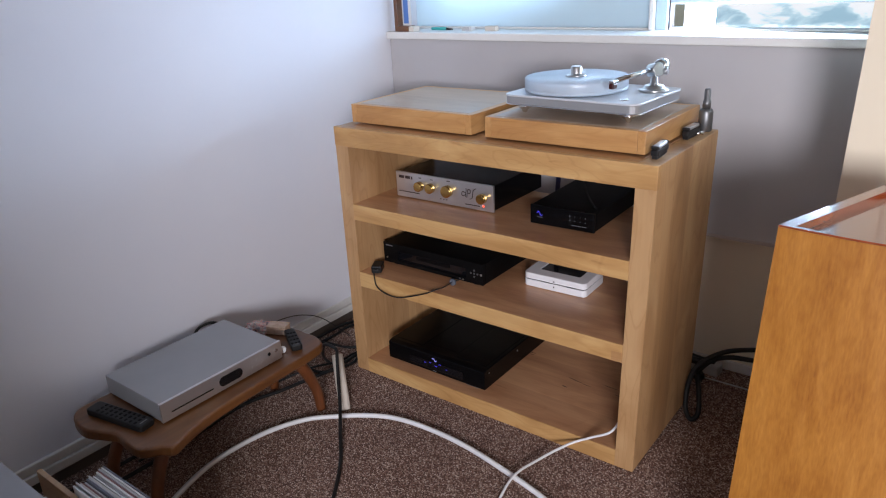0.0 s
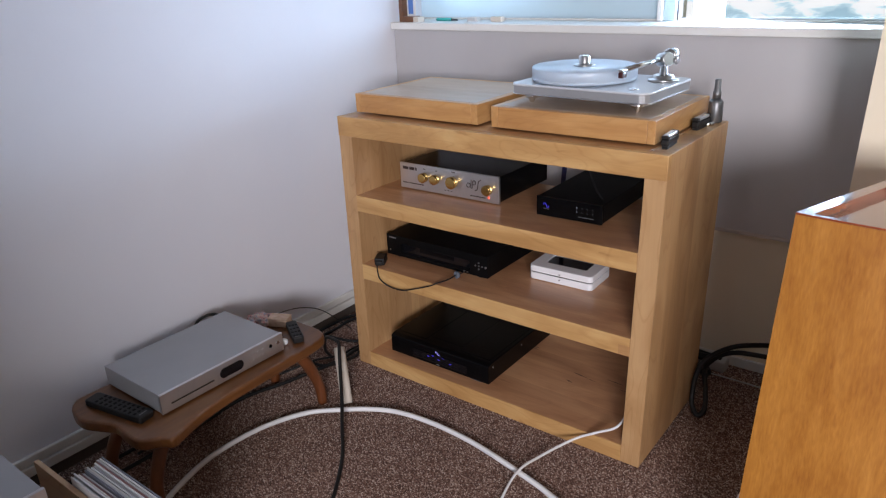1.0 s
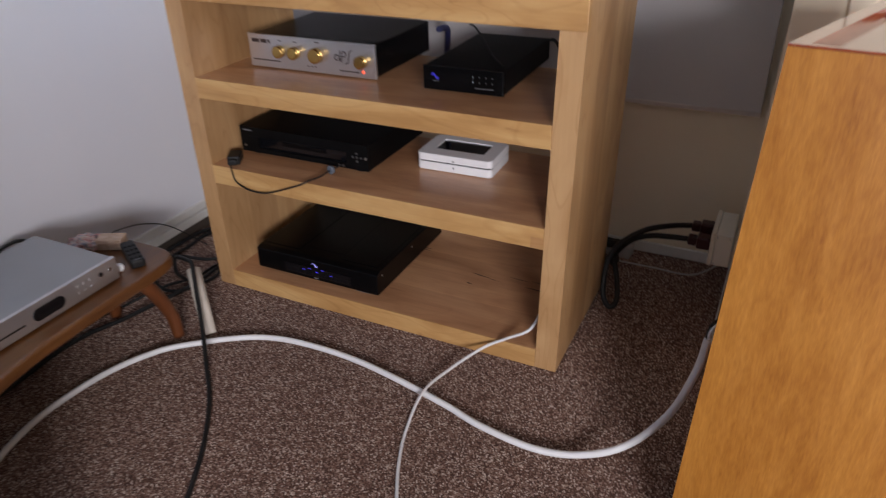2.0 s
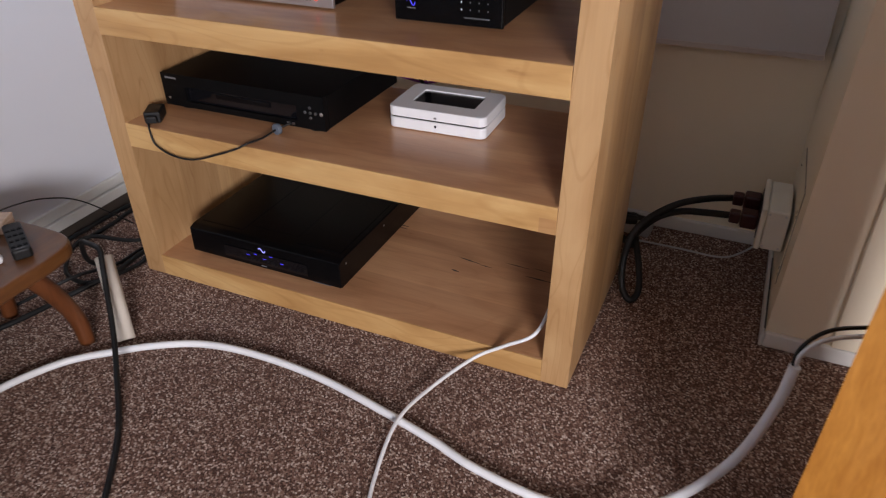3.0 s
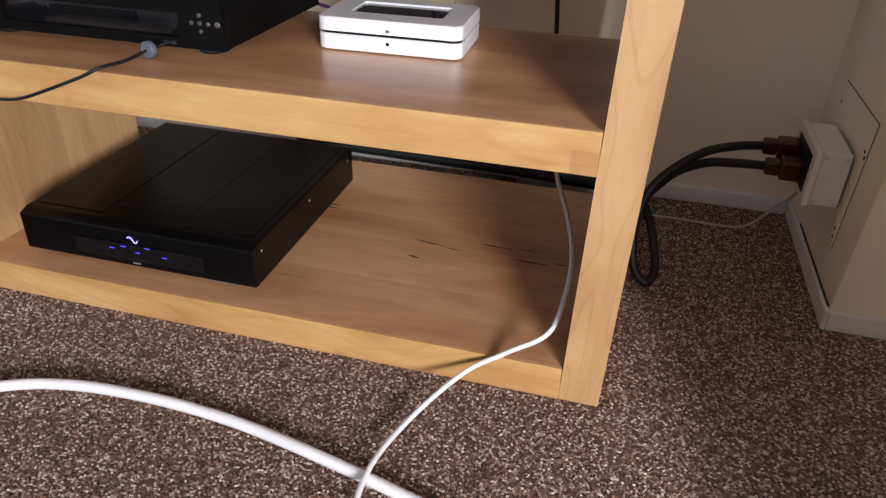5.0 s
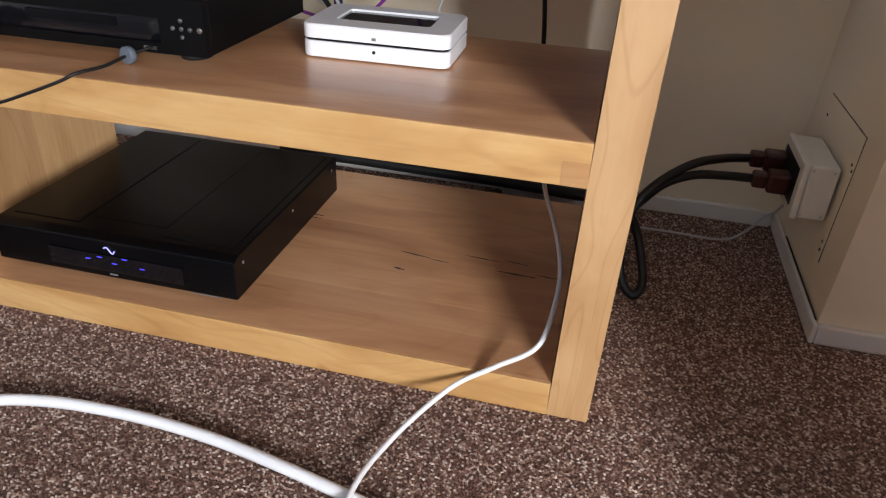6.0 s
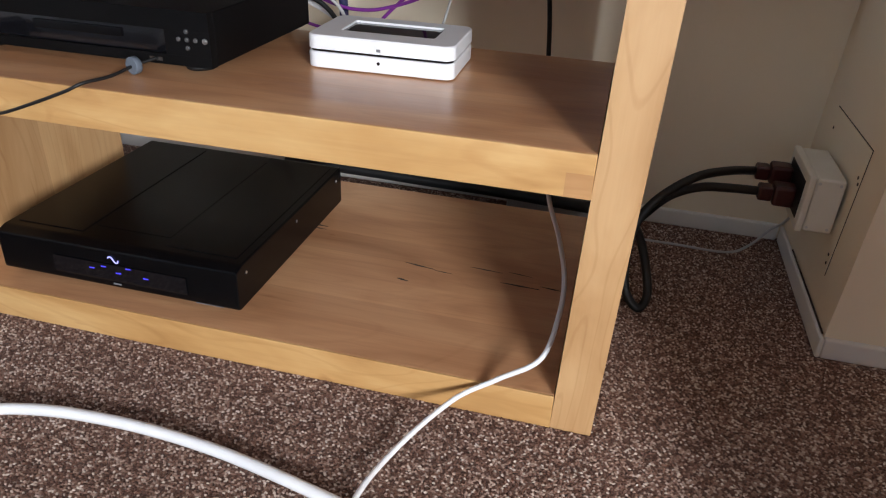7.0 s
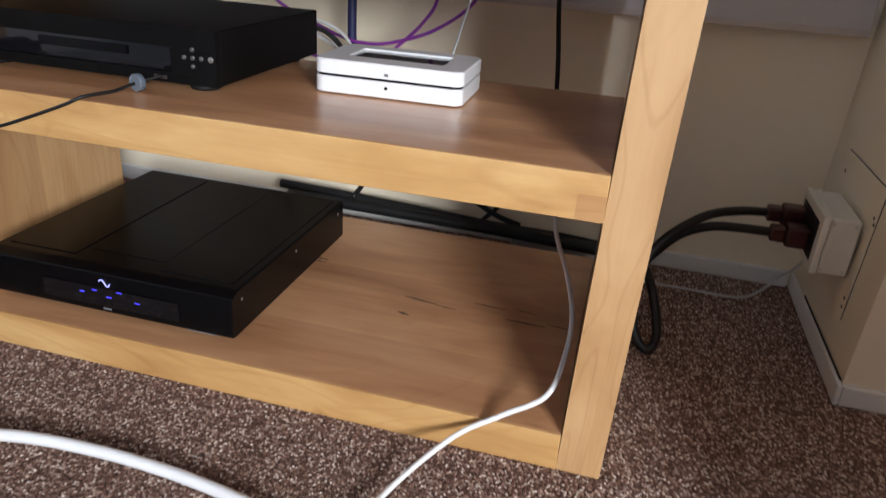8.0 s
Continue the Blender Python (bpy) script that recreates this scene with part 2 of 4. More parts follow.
def pile_material():
    """Each loop of the pile takes its own yarn colour."""
    m, nt, b = base_mat("brown loop pile", 0.85, 0, (0.1, 0.06, 0.05), 0.25)
    geo = nt.nodes.new("ShaderNodeNewGeometry")
    col = ramp(nt, geo.outputs["Random Per Island"], [(0.0, (0.066, 0.029, 0.019)), (0.40, (0.150, 0.075, 0.052)), (0.66, (0.265, 0.157, 0.118)),
                                                      (0.85, (0.42, 0.300, 0.242)), (1.0, (0.70, 0.59, 0.51))])
    wear, _ = obj_noise(nt, (1, 1, 1), 2.2, 3, 0.3)
    col = mixed(nt, 0.5, col, ramp(nt, wear, [(0.3, (0.78, 0.74, 0.72)), (0.7, (1.1, 1.08, 1.06))]), "MULTIPLY")
    nt.links.new(col, b.inputs["Base Color"])
    b.inputs["Sheen Weight"].default_value = 0.2
    return m


pile = pile_material()

glass_m, gnt, gb = base_mat("window glass", 0.0, 0, (1, 1, 1))
gb.inputs["Transmission Weight"].default_value = 1.0
frost_m, fnt, fb = base_mat("frosted window film", 0.6, 0, (0.90, 0.96, 0.98))
ftr = fnt.nodes.new("ShaderNodeBsdfTranslucent")
ftr.inputs["Color"].default_value = (0.88, 0.97, 1.0, 1)
fmix = fnt.nodes.new("ShaderNodeMixShader")
fmix.inputs["Fac"].default_value = 0.75
fnt.links.new(fb.outputs[0], fmix.inputs[1])
fnt.links.new(ftr.outputs[0], fmix.inputs[2])
fnt.links.new(fmix.outputs[0], fnt.nodes["Material Output"].inputs["Surface"])


# ---------------------------------------------------------------- builders
def thing(name, loc, label, category, group="", rz=0.0):
    ob = new(name)
    ob.matrix_world = pose(*loc, 0, 0, rz)
    ob.empty_display_size = 0.05
    return tagged(ob, label, category, group)


def part(name, bm, mat, parent, label=""):
    me = bpy.data.meshes.new(name)
    bm.normal_update()
    bm.to_mesh(me)
    bm.free()
    me.materials.append(mat)
    ob = new(name, me)
    ob.parent = parent
    return tagged(ob, label)


def structure(name, bm, mat, label="", category=""):
    ob = part(name, bm, mat, None)
    return tagged(ob, label, category, "", "structure")


def box(x0, x1, y0, y1, z0, z1, bevel=0.0, seg=2, bm=None):
    bm = bm or bmesh.new()
    made = bmesh.ops.create_cube(bm, size=1.0)["verts"]
    for v in made:
        v.co = Vector(((x0 + x1) / 2 + v.co.x * (x1 - x0), (y0 + y1) / 2 + v.co.y * (y1 - y0), (z0 + z1) / 2 + v.co.z * (z1 - z0)))
    if bevel:
        edges = list({e for v in made for e in v.link_edges})
        bmesh.ops.bevel(bm, geom=edges, offset=bevel, segments=seg, profile=0.5, affect="EDGES")
    return bm


def prism(outline, z0, z1, bevel=0.0, seg=2, bm=None):
    """A plate with any outline (x, y), from z0 to z1."""
    bm = bm or bmesh.new()
    low = [bm.verts.new((x, y, z0)) for x, y in outline]
    high = [bm.verts.new((x, y, z1)) for x, y in outline]
    n = len(outline)
    bm.faces.new(low[::-1])
    top = bm.faces.new(high)
    for i in range(n):
        bm.faces.new((low[i], low[(i + 1) % n], high[(i + 1) % n], high[i]))
    bmesh.ops.recalc_face_normals(bm, faces=bm.faces[:])
    if bevel:
        rim = [e for e in bm.edges if abs(e.verts[0].co.z - e.verts[1].co.z) < 1e-6]
        bmesh.ops.bevel(bm, geom=rim, offset=bevel, segments=seg, profile=0.5, affect="EDGES")
    return bm


def rounded(x0, x1, y0, y1, r, seg=6):
    out = []
    for cx, cy, a in ((x1 - r, y0 + r, -90), (x1 - r, y1 - r, 0), (x0 + r, y1 - r, 90), (x0 + r, y0 + r, 180)):
        for i in range(seg + 1):
            t = radians(a + 90 * i / seg)
            out.append((cx + r * math.cos(t), cy + r * math.sin(t)))
    return out


def lathe(profile, seg=32, m=None, bm=None):
    """Turns (radius, height) pairs round the z axis."""
    bm = bm or bmesh.new()
    rings = []
    for r, z in profile:
        rings.append([bm.verts.new((r * math.cos(2 * math.pi * i / seg), r * math.sin(2 * math.pi * i / seg), z)) for i in range(seg)])
    for a, b in zip(rings, rings[1:]):
        for i in range(seg):
            f = bm.faces.new((a[i], a[(i + 1) % seg], b[(i + 1) % seg], b[i]))
            f.smooth = True
    bm.faces.new(rings[0][::-1])
    bm.faces.new(rings[-1])
    if m is not None:
        bmesh.ops.transform(bm, matrix=m, verts=[v for ring in rings for v in ring])
    return bm


def spline(points, per=8):
    """A smooth line through the points."""
    p = [Vector(q) for q in points]
    p = [p[0] * 2 - p[1]] + p + [p[-1] * 2 - p[-2]]
    out = []
    for a, b, c, d in zip(p, p[1:], p[2:], p[3:]):
        for i in range(per):
            t = i / per
            out.append(0.5 * (2 * b + (c - a) * t + (2 * a - 5 * b + 4 * c - d) * t * t + (3 * b - a - 3 * c + d) * t ** 3))
    return out + [p[-2]]


def sweep(points, r, seg=10, per=8, bm=None, smooth=True, flat=1.0):
    """A round cable or rod along points; r is one radius or one for each end."""
    line = spline(points, per) if smooth else [Vector(q) for q in points]
    r0, r1 = r if isinstance(r, tuple) else (r, r)
    bm = bm or bmesh.new()
    rings, up = [], Vector((0.13, 0.21, 0.97)).normalized()
    for i, q in enumerate(line):
        way = (line[min(i + 1, len(line) - 1)] - line[max(i - 1, 0)]).normalized()
        side = way.cross(up)
        if side.length < 1e-3:
            side = way.cross(Vector((1, 0, 0)))
        side.normalize()
        up = side.cross(way).normalized()
        rad = r0 + (r1 - r0) * i / (len(line) - 1)
        rings.append([bm.verts.new(q + rad * (math.cos(2 * math.pi * k / seg) * side + flat * math.sin(2 * math.pi * k / seg) * up)) for k in range(seg)])
    for a, b in zip(rings, rings[1:]):
        for k in range(seg):
            f = bm.faces.new((a[k], a[(k + 1) % seg], b[(k + 1) % seg], b[k]))
            f.smooth = True
    bm.faces.new(rings[0][::-1])
    bm.faces.new(rings[-1])
    bmesh.ops.recalc_face_normals(bm, faces=bm.faces[:])
    return bm


def cable(name, points, r, mat, label, category="cable", group="", seg=10):
    ob = part(name, sweep(points, r, seg), mat, None)
    return tagged(ob, label, category, group)


def along_y(x, y, z):
    """A lathe's axis laid towards the room."""
    return Matrix.Translation((x, y, z)) @ Matrix.Rotation(radians(90), 4, "X")


# ---------------------------------------------------------------- the room
XL, XN, YN, YA, YL, YW = -1.42, 0.342, 0.304, 0.675, 0.72, 0.86
SILL, APRON = 1.158, 0.507
structure("floor", box(-1.55, 3.3, -4.6, 1.2, -0.05, 0.0), carpet, "brown loop-pile carpet with pale flecks", "carpet")
structure("ceiling", box(-1.55, 3.3, -4.6, 1.2, 2.5, 2.6), ceiling_dark, "plain unseen ceiling kept dark against bounce", "ceiling")
structure("wall_west", box(-1.55, XL, -4.5, 1.2, 0, 2.5), wall_white, "smooth white painted wall", "wall")
structure("wall_east", box(3.2, 3.3, -4.5, 1.2, 0, 2.5), wall_brown, "unseen brown wall kept dark against bounce", "wall")
structure("wall_north_lower", box(XL, XN + 0.9, YL, 1.2, 0, SILL - 0.03), wall_beige, "cream painted wall under the window", "wall")
structure("wall_north_upper", box(XL, XN + 0.9, YW - 0.02, 1.2, 2.2, 2.5), wall_white, "white wall above the window", "wall")
structure("wall_south_low", box(XL, 3.2, -4.6, -4.5, 0, 1.1), wall_brown, "brown wall under a window", "wall")
structure("wall_south_top", box(XL, 3.2, -4.6, -4.5, 2.4, 2.5), wall_brown, "brown wall above a window", "wall")
structure("wall_south_west", box(XL, 1.7, -4.6, -4.5, 1.1, 2.4), wall_brown, "brown wall beside a window", "wall")
structure("wall_south_east", box(3.1, 3.2, -4.6, -4.5, 1.1, 2.4), wall_brown, "brown wall beside a window", "wall")
# added out of view, keeps the front window's light off the left side
structure("wall_partition", box(XL, 0.38, -2.32, -2.22, 0, 2.5), wall_white, "plain white unseen wall added to block the front window's light", "wall")
structure("wall_pillar_step", box(XN + 0.125, 3.2, YN - 0.010, YN - 0.0005, 0.037, 2.5, 0.002), wall_beige, "cream painted wall face standing proud of the pillar", "wall")
pillar = box(XN, 3.2, YN, 1.2, 0, 2.5)
for v in pillar.verts:
    if v.co.x < 1 and v.co.z > 1:
        v.co.x += 0.065  # the old corner stands a little out of plumb
structure("wall_pillar", pillar, wall_beige, "cream painted pillar beside the window recess", "wall")

apron = structure("wall_apron", box(XL + 0.004, XN - 0.006, YA, YL, APRON, SILL - 0.028, 0.002), apron_grey, "pale grey boxed apron below the window sill", "wall panel")
structure("trim_apron", box(XL + 0.004, XN - 0.006, YA - 0.003, YA, APRON, APRON + 0.012, 0.001), apron_edge, "pinkish edge strip of the apron", "trim")
sill = structure("window_sill", box(XL, XN - 0.003, YA - 0.018, YW - 0.01, SILL - 0.027, SILL, 0.003), trim_white, "cream painted window sill", "sill")
structure("baseboard_recess", box(XL + 0.02, XN - 0.010, YL - 0.012, YL, 0, 0.036, 0.003), trim_white, "cream painted baseboard", "baseboard")
structure("baseboard_pillar_side", box(XN - 0.008, XN, YN - 0.013, YL - 0.012, 0, 0.036, 0.003), trim_white, "scuffed cream baseboard", "baseboard")
structure("baseboard_pillar", box(XN + 0.0005, 3.2, YN - 0.013, YN, 0, 0.036, 0.003), trim_white, "cream painted baseboard", "baseboard")
tr = structure("baseboard_trunking", box(XL, XL + 0.018, -4.4, YL - 0.02, 0.036, 0.066, 0.003), trim_white, "white two-part cable trunking along the wall", "trunking")
part("trunking_lid", box(XL, XL + 0.013, -4.4, YL - 0.02, 0.069, 0.098, 0.003), trim_white, tr)
structure("trim_carpet_edge", box(XL, XL + 0.014, -4.4, YL - 0.02, 0, 0.035), crack_dark, "dark skirting strip under the trunking", "trim")

# the window over the sill
win = thing("window_frame", (0, YW, SILL), "grey-blue painted window frame with two lights", "window")
win["kind"] = "structure"
part("mullion", box(-0.345, -0.302, -0.02, 0.05, 0, 1.05, 0.004), frame_blue, win)
part("mullion_bead", box(-0.366, -0.346, -0.03, 0.03, 0, 1.05, 0.004), trim_white, win)
part("sash_stile", box(-0.301, -0.296, -0.012, 0.03, 0, 1.05, 0.001), crack_dark, win, "dark rubber seal")
part("bottom_rail", box(XL, XN, -0.012, 0.05, 0, 0.006, 0.002), trim_white, win)
part("blind_rail", box(-0.296, XN, -0.022, 0.0, 0.085, 0.118, 0.006), frame_blue, win, "grey-blue bottom rail of a raised blind")
part("blind_cloth", box(-0.295, XN, -0.013, -0.009, 0.116, 1.03), frost_m, win, "pale translucent blind cloth")
part("top_rail", box(XL, XN, -0.02, 0.05, 1.02, 1.05, 0.003), frame_blue, win)
fp = part("frosted_pane", box(XL, -0.366, 0.004, 0.008, 0.006, 1.02), frost_m, win, "bright frosted pane")
cp = part("clear_pane", box(-0.296, XN, 0.012, 0.016, 0.006, 1.02), glass_m, win)
cp.visible_shadow = False

# distance beyond the glass: a glowing card, daylight and haze painted into its colour
bd_m = bpy.data.materials.new("glowing hazy town")
bd_m.use_nodes = True
bnt = bd_m.node_tree
em = bnt.nodes.new("ShaderNodeEmission")
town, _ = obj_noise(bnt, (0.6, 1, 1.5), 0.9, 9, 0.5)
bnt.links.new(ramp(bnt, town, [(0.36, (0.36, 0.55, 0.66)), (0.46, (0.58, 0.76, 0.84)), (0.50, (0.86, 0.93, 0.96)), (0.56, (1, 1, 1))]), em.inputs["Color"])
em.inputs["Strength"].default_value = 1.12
bnt.links.new(em.outputs[0], bnt.nodes["Material Output"].inputs["Surface"])
structure("backdrop_town", box(-14, 26, 40, 40.1, -14, 1.7), bd_m, "glowing backdrop card painted as a pale hazy town", "backdrop")


# ---------------------------------------------------------------- the rack
W, D, H, T, TT = 1.10, 0.460, 0.92, 0.056, 0.064
rack = thing("equipment_rack", (-W / 2, 0, 0), "solid maple open-backed equipment rack with three shelves", "shelf unit")
hw = W / 2
LEAN = lambda z: -0.005 + 0.0185 * z / H  # the right-hand upright is a little out of square
part("top", box(-hw + T, hw - T + LEAN(H - TT) - 0.0005, 0.0225, D, H - TT, H, 0.0015), maple_top, rack)
part("top_edge", box(-hw, hw + 0.014, 0, 0.022, H - TT, H, 0.002), maple_xf, rack, "maple lipping along the top's front")
for sx in (-1, 1):
    sb = box(min(sx * hw, sx * (hw - T)), max(sx * hw, sx * (hw - T)), 0.001, D, 0, H - 0.001, 0.002)
    for v in sb.verts:
        if v.co.y < 0.012 and v.co.z > H - 0.01:
            v.co.y += 0.0215
        if sx > 0:
            v.co.x += LEAN(v.co.z)
    bmesh.ops.bisect_plane(sb, geom=sb.verts[:] + sb.edges[:] + sb.faces[:], plane_co=(0, 0, H - TT - 0.001), plane_no=(0, 0, 1))
    for v in sb.verts:
        if v.co.z < H - TT + 0.001 and 0.0012 < v.co.y < 0.03:
            v.co.y = 0.001 + (0.002 if v.co.y > 0.02 else 0.0)
    part("side_panel", sb, maple_z, rack)
for z1 in (0.657, 0.406, 0.056):
    part("shelf", box(-hw + T, hw - T + LEAN(z1 - 0.055), 0.0042, D - 0.035 if z1 > 0.1 else 0.57, z1 - 0.055, z1 - 0.0005, 0.001), maple_shelf, rack)
    part("shelf_edge", box(-hw + T, hw - T + LEAN(z1 - 0.056), 0, 0.004, z1 - 0.056, z1 - 0.0003, 0.0012), maple_xf, rack, "pale maple lipping on the shelf")


part("edge_patch", box(hw - T - 0.030, hw - T + LEAN(0.35) - 0.0003, -0.0005, 0.01, 0.351, 0.381), maple_patch, rack, "reddish patch of end grain in the lipping")
for x, y, w, d, a in ((-0.33, 0.276, 0.060, 0.0016, -8), (-0.285, 0.268, 0.035, 0.0010, -4), (-0.215, 0.299, 0.060, 0.0012, -3), (-0.155, 0.302, 0.045, 0.0010, -6),
                      (-0.150, 0.265, 0.070, 0.0018, -2), (-0.095, 0.272, 0.045, 0.0012, -5), (-0.345, 0.223, 0.022, 0.0020, -10), (-0.556, 0.362, 0.04, 0.0022, -4), (-0.55, 0.35, 0.03, 0.0014, -2)):
    line = [(w / 2 * math.cos(k * math.pi / 6), d * math.sin(k * math.pi / 6) * (1 + 0.4 * math.sin(k * 2.3))) for k in range(12)]
    mk = part("grain_mark", prism(line, 0.0, 0.00025), crack_dark, rack, "dark mineral streak in the wood")
    mk.matrix_local = pose(x + hw, y, 0.0556, 0, 0, a)

# ---------------------------------------------------------------- on top of the rack
def platform(x0, x1, y0, y1, rz, label):
    cx, cy = (x0 + x1) / 2, (y0 + y1) / 2
    a, b = (x1 - x0) / 2, (y1 - y0) / 2
    t = thing("isolation_platform", (cx, cy, H), label, "platform", "platforms on the rack", rz)
    part("top_board", box(-a + 0.02, a - 0.02, -b + 0.02, b - 0.02, 0.006, 0.0655, 0.001), plat_x, t)
    part("edge_board", box(-a + 0.022, a - 0.022, -b, -b + 0.0195, 0.005, 0.065, 0.0015), honey_x, t)
    part("edge_board", box(-a + 0.022, a - 0.022, b - 0.0195, b, 0.005, 0.065, 0.0015), honey_x, t)
    part("end_board", box(-a, -a + 0.0215, -b, b, 0.005, 0.065, 0.0015), honey_y, t)
    part("end_board", box(a - 0.0215, a, -b, b, 0.005, 0.065, 0.0015), honey_y, t)
    part("plinth", box(-a + 0.035, a - 0.035, -b + 0.035, b - 0.035, 0.0, 0.0055), black_soft, t, "recessed dark plinth")
    return t


platform(-1.075, -0.587, 0.068, 0.470, 0, "empty pale maple isolation platform on a recessed plinth")
platform(-0.538, -0.049, 0.068, 0.470, 0, "maple isolation platform under the record player")

PT = H + 0.065
tt = thing("record_player", (-0.293, 0.278, PT), "belt-driven record player with frosted acrylic platter and silver plinth", "turntable", rz=-3)
out = rounded(-0.222, 0.205, -0.15, 0.15, 0.03)
part("plinth", prism(rounded(-0.220, 0.203, -0.148, 0.148, 0.028), 0.036, 0.056), silver, tt, "grey core of the plinth")
part("plinth_top", prism(out, 0.0565, 0.0625, 0.002), pale_sheen, tt)
part("plinth_base", prism(out, 0.031, 0.0357, 0.002), chrome, tt)
for fx, fy in ((-0.165, -0.115), (0.165, -0.115), (0, 0.12)):
    part("foot", lathe([(0.004, 0.0), (0.007, 0.004), (0.009, 0.012), (0.018, 0.018), (0.022, 0.031)], 20, Matrix.Translation((fx, fy, 0))), chrome, tt, "pointed chrome foot")
plt = part("platter", lathe([(0.147, 0.0655), (0.150, 0.068), (0.150, 0.074), (0.1492, 0.0745), (0.150, 0.075), (0.150, 0.099), (0.148, 0.102), (0.012, 0.1015)], 72, Matrix.Translation((-0.062, 0.0, 0))), acrylic, tt, "frosted acrylic platter")
part("subplatter", lathe([(0.06, 0.0627), (0.06, 0.0652)], 40, Matrix.Translation((-0.062, 0, 0))), steel, tt)
part("record_weight", lathe([(0.032, 0.1132), (0.028, 0.117), (0.017, 0.119), (0.016, 0.121), (0.0165, 0.138), (0.014, 0.141), (0.004, 0.1415)], 36, Matrix.Translation((-0.062, 0.0, 0))), steel, tt, "turned steel record weight")
ax, ay = 0.15, 0.065
arm = part("tonearm_base", lathe([(0.042, 0.0628), (0.042, 0.068), (0.039, 0.070), (0.028, 0.0705), (0.028, 0.078), (0.022, 0.080), (0.011, 0.082), (0.009, 0.11), (0.006, 0.112)], 36, Matrix.Translation((ax, ay, 0))), steel, tt, "stepped steel tonearm base")
part("bearing_yoke", lathe([(0.017, -0.02), (0.019, -0.017), (0.019, 0.017), (0.017, 0.02)], 28, Matrix.Translation((ax, ay, 0.131)) @ Matrix.Rotation(radians(78), 4, "Y") @ Matrix.Rotation(radians(30), 4, "X")), steel, tt)
head = (0.127, -0.118, 0.126)
part("arm_tube", sweep([(ax + 0.004, ay + 0.025, 0.137), head], 0.0068, 14, smooth=False), chrome, tt, "straight polished arm tube")
part("counterweight", lathe([(0.018, 0), (0.021, 0.003), (0.021, 0.026), (0.018, 0.03)], 28, Matrix.Translation((ax + 0.003, ay + 0.02, 0.136)) @ Matrix.Rotation(radians(-86), 4, "X")), chrome, tt)
part("anti_skate_knob", lathe([(0.009, 0), (0.010, 0.002), (0.010, 0.012), (0.008, 0.014)], 20, Matrix.Translation((ax + 0.02, ay + 0.01, 0.128)) @ Matrix.Rotation(radians(90), 4, "Y")), steel, tt)
part("arm_lift", sweep([(ax + 0.012, ay - 0.022, 0.08), (ax + 0.012, ay - 0.022, 0.116), (ax - 0.008, ay - 0.026, 0.118)], 0.002, 8, smooth=False), steel, tt)
part("headshell", box(0.119, 0.133, -0.146, -0.114, 0.122, 0.129, 0.002), steel, tt)
part("cartridge", box(0.119, 0.133, -0.146, -0.122, 0.1065, 0.1218, 0.003), red_plug, tt, "dark red cartridge")
part("speed_button", lathe([(0.013, 0.0626), (0.013, 0.0648), (0.011, 0.0655)], 24, Matrix.Translation((0.145, -0.105, 0))), chrome, tt)


for piece in tt.children:
    for v in piece.data.vertices:
        v.co.z = v.co.z * 0.78 if piece.name.startswith("foot") else v.co.z - 0.0068
        if piece.name.startswith(("record_weight", "arm_tube", "headshell", "cartridge", "bearing", "counter", "anti")):
            v.co.z -= 0.0110


def brush(x, y, rz):
    t = thing("record_brush", (x, y, H), "black record brush with a silver back", "brush", "record brushes", rz)
    part("body", box(-0.010, 0.010, -0.044, 0.044, 0.008, 0.024, 0.003), black_soft, t)
    part("back", box(-0.0095, 0.0095, -0.034, 0.034, 0.0243, 0.034, 0.004, 3), silver_face, t, "silver back")
    part("end_cap", box(-0.010, 0.010, -0.044, -0.0345, 0.0243, 0.033, 0.003), black_soft, t)
    part("end_cap", box(-0.010, 0.010, 0.0345, 0.044, 0.0243, 0.033, 0.003), black_soft, t)
    part("bristles", box(-0.007, 0.007, -0.041, 0.041, 0.0, 0.0078), black_soft, t)


brush(-0.022, 0.098, 4)
brush(-0.024, 0.335, -3)
bt = thing("stylus_cleaner", (-0.016, 0.425, H), "small grey metal bottle with a narrow neck", "bottle")
part("bottle_body", lathe([(0.018, 0), (0.020, 0.003), (0.020, 0.056), (0.016, 0.063), (0.012, 0.065)], 28), gunmetal, bt)
part("neck", lathe([(0.0115, 0.0652), (0.0115, 0.085), (0.009, 0.088), (0.0085, 0.118), (0.007, 0.12)], 24), gunmetal, bt)
dk = thing("steel_puck", (-0.020, 0.378, H), "small flat polished steel disc", "disc")
part("disc", lathe([(0.017, 0), (0.018, 0.002), (0.018, 0.008), (0.016, 0.010), (0.010, 0.0095)], 28), chrome, dk)


# ---------------------------------------------------------------- upper shelf
Z1, Z2, Z3 = 0.657, 0.406, 0.056
pre = thing("preamplifier", (-0.767, 0.147, Z1), "valve preamplifier with brushed silver front and gold knobs", "amplifier")
part("faceplate", box(-0.201, 0.201, 0, 0.008, 0.004, 0.092, 0.001), silver_face, pre)
part("case", box(-0.196, 0.196, 0.009, 0.312, 0.006, 0.089, 0.002), black_gloss, pre, "glossy black case")
for kx, kz, r in ((-0.094, 0.052, 0.0165), (-0.046, 0.052, 0.0165), (0.024, 0.052, 0.020), (0.162, 0.047, 0.0165)):
    part("knob", lathe([(r * 0.9, 0.0003), (r, 0.003), (r, 0.018), (r * 0.93, 0.020), (r * 0.85, 0.0205)], 32, along_y(kx, 0, kz)), gold, pre, "polished gold knob")
part("power_light", lathe([(0.0035, 0.0003), (0.0035, 0.002), (0.002, 0.003)], 14, along_y(0.163, 0, 0.020)), red_glow, pre, "red power light")
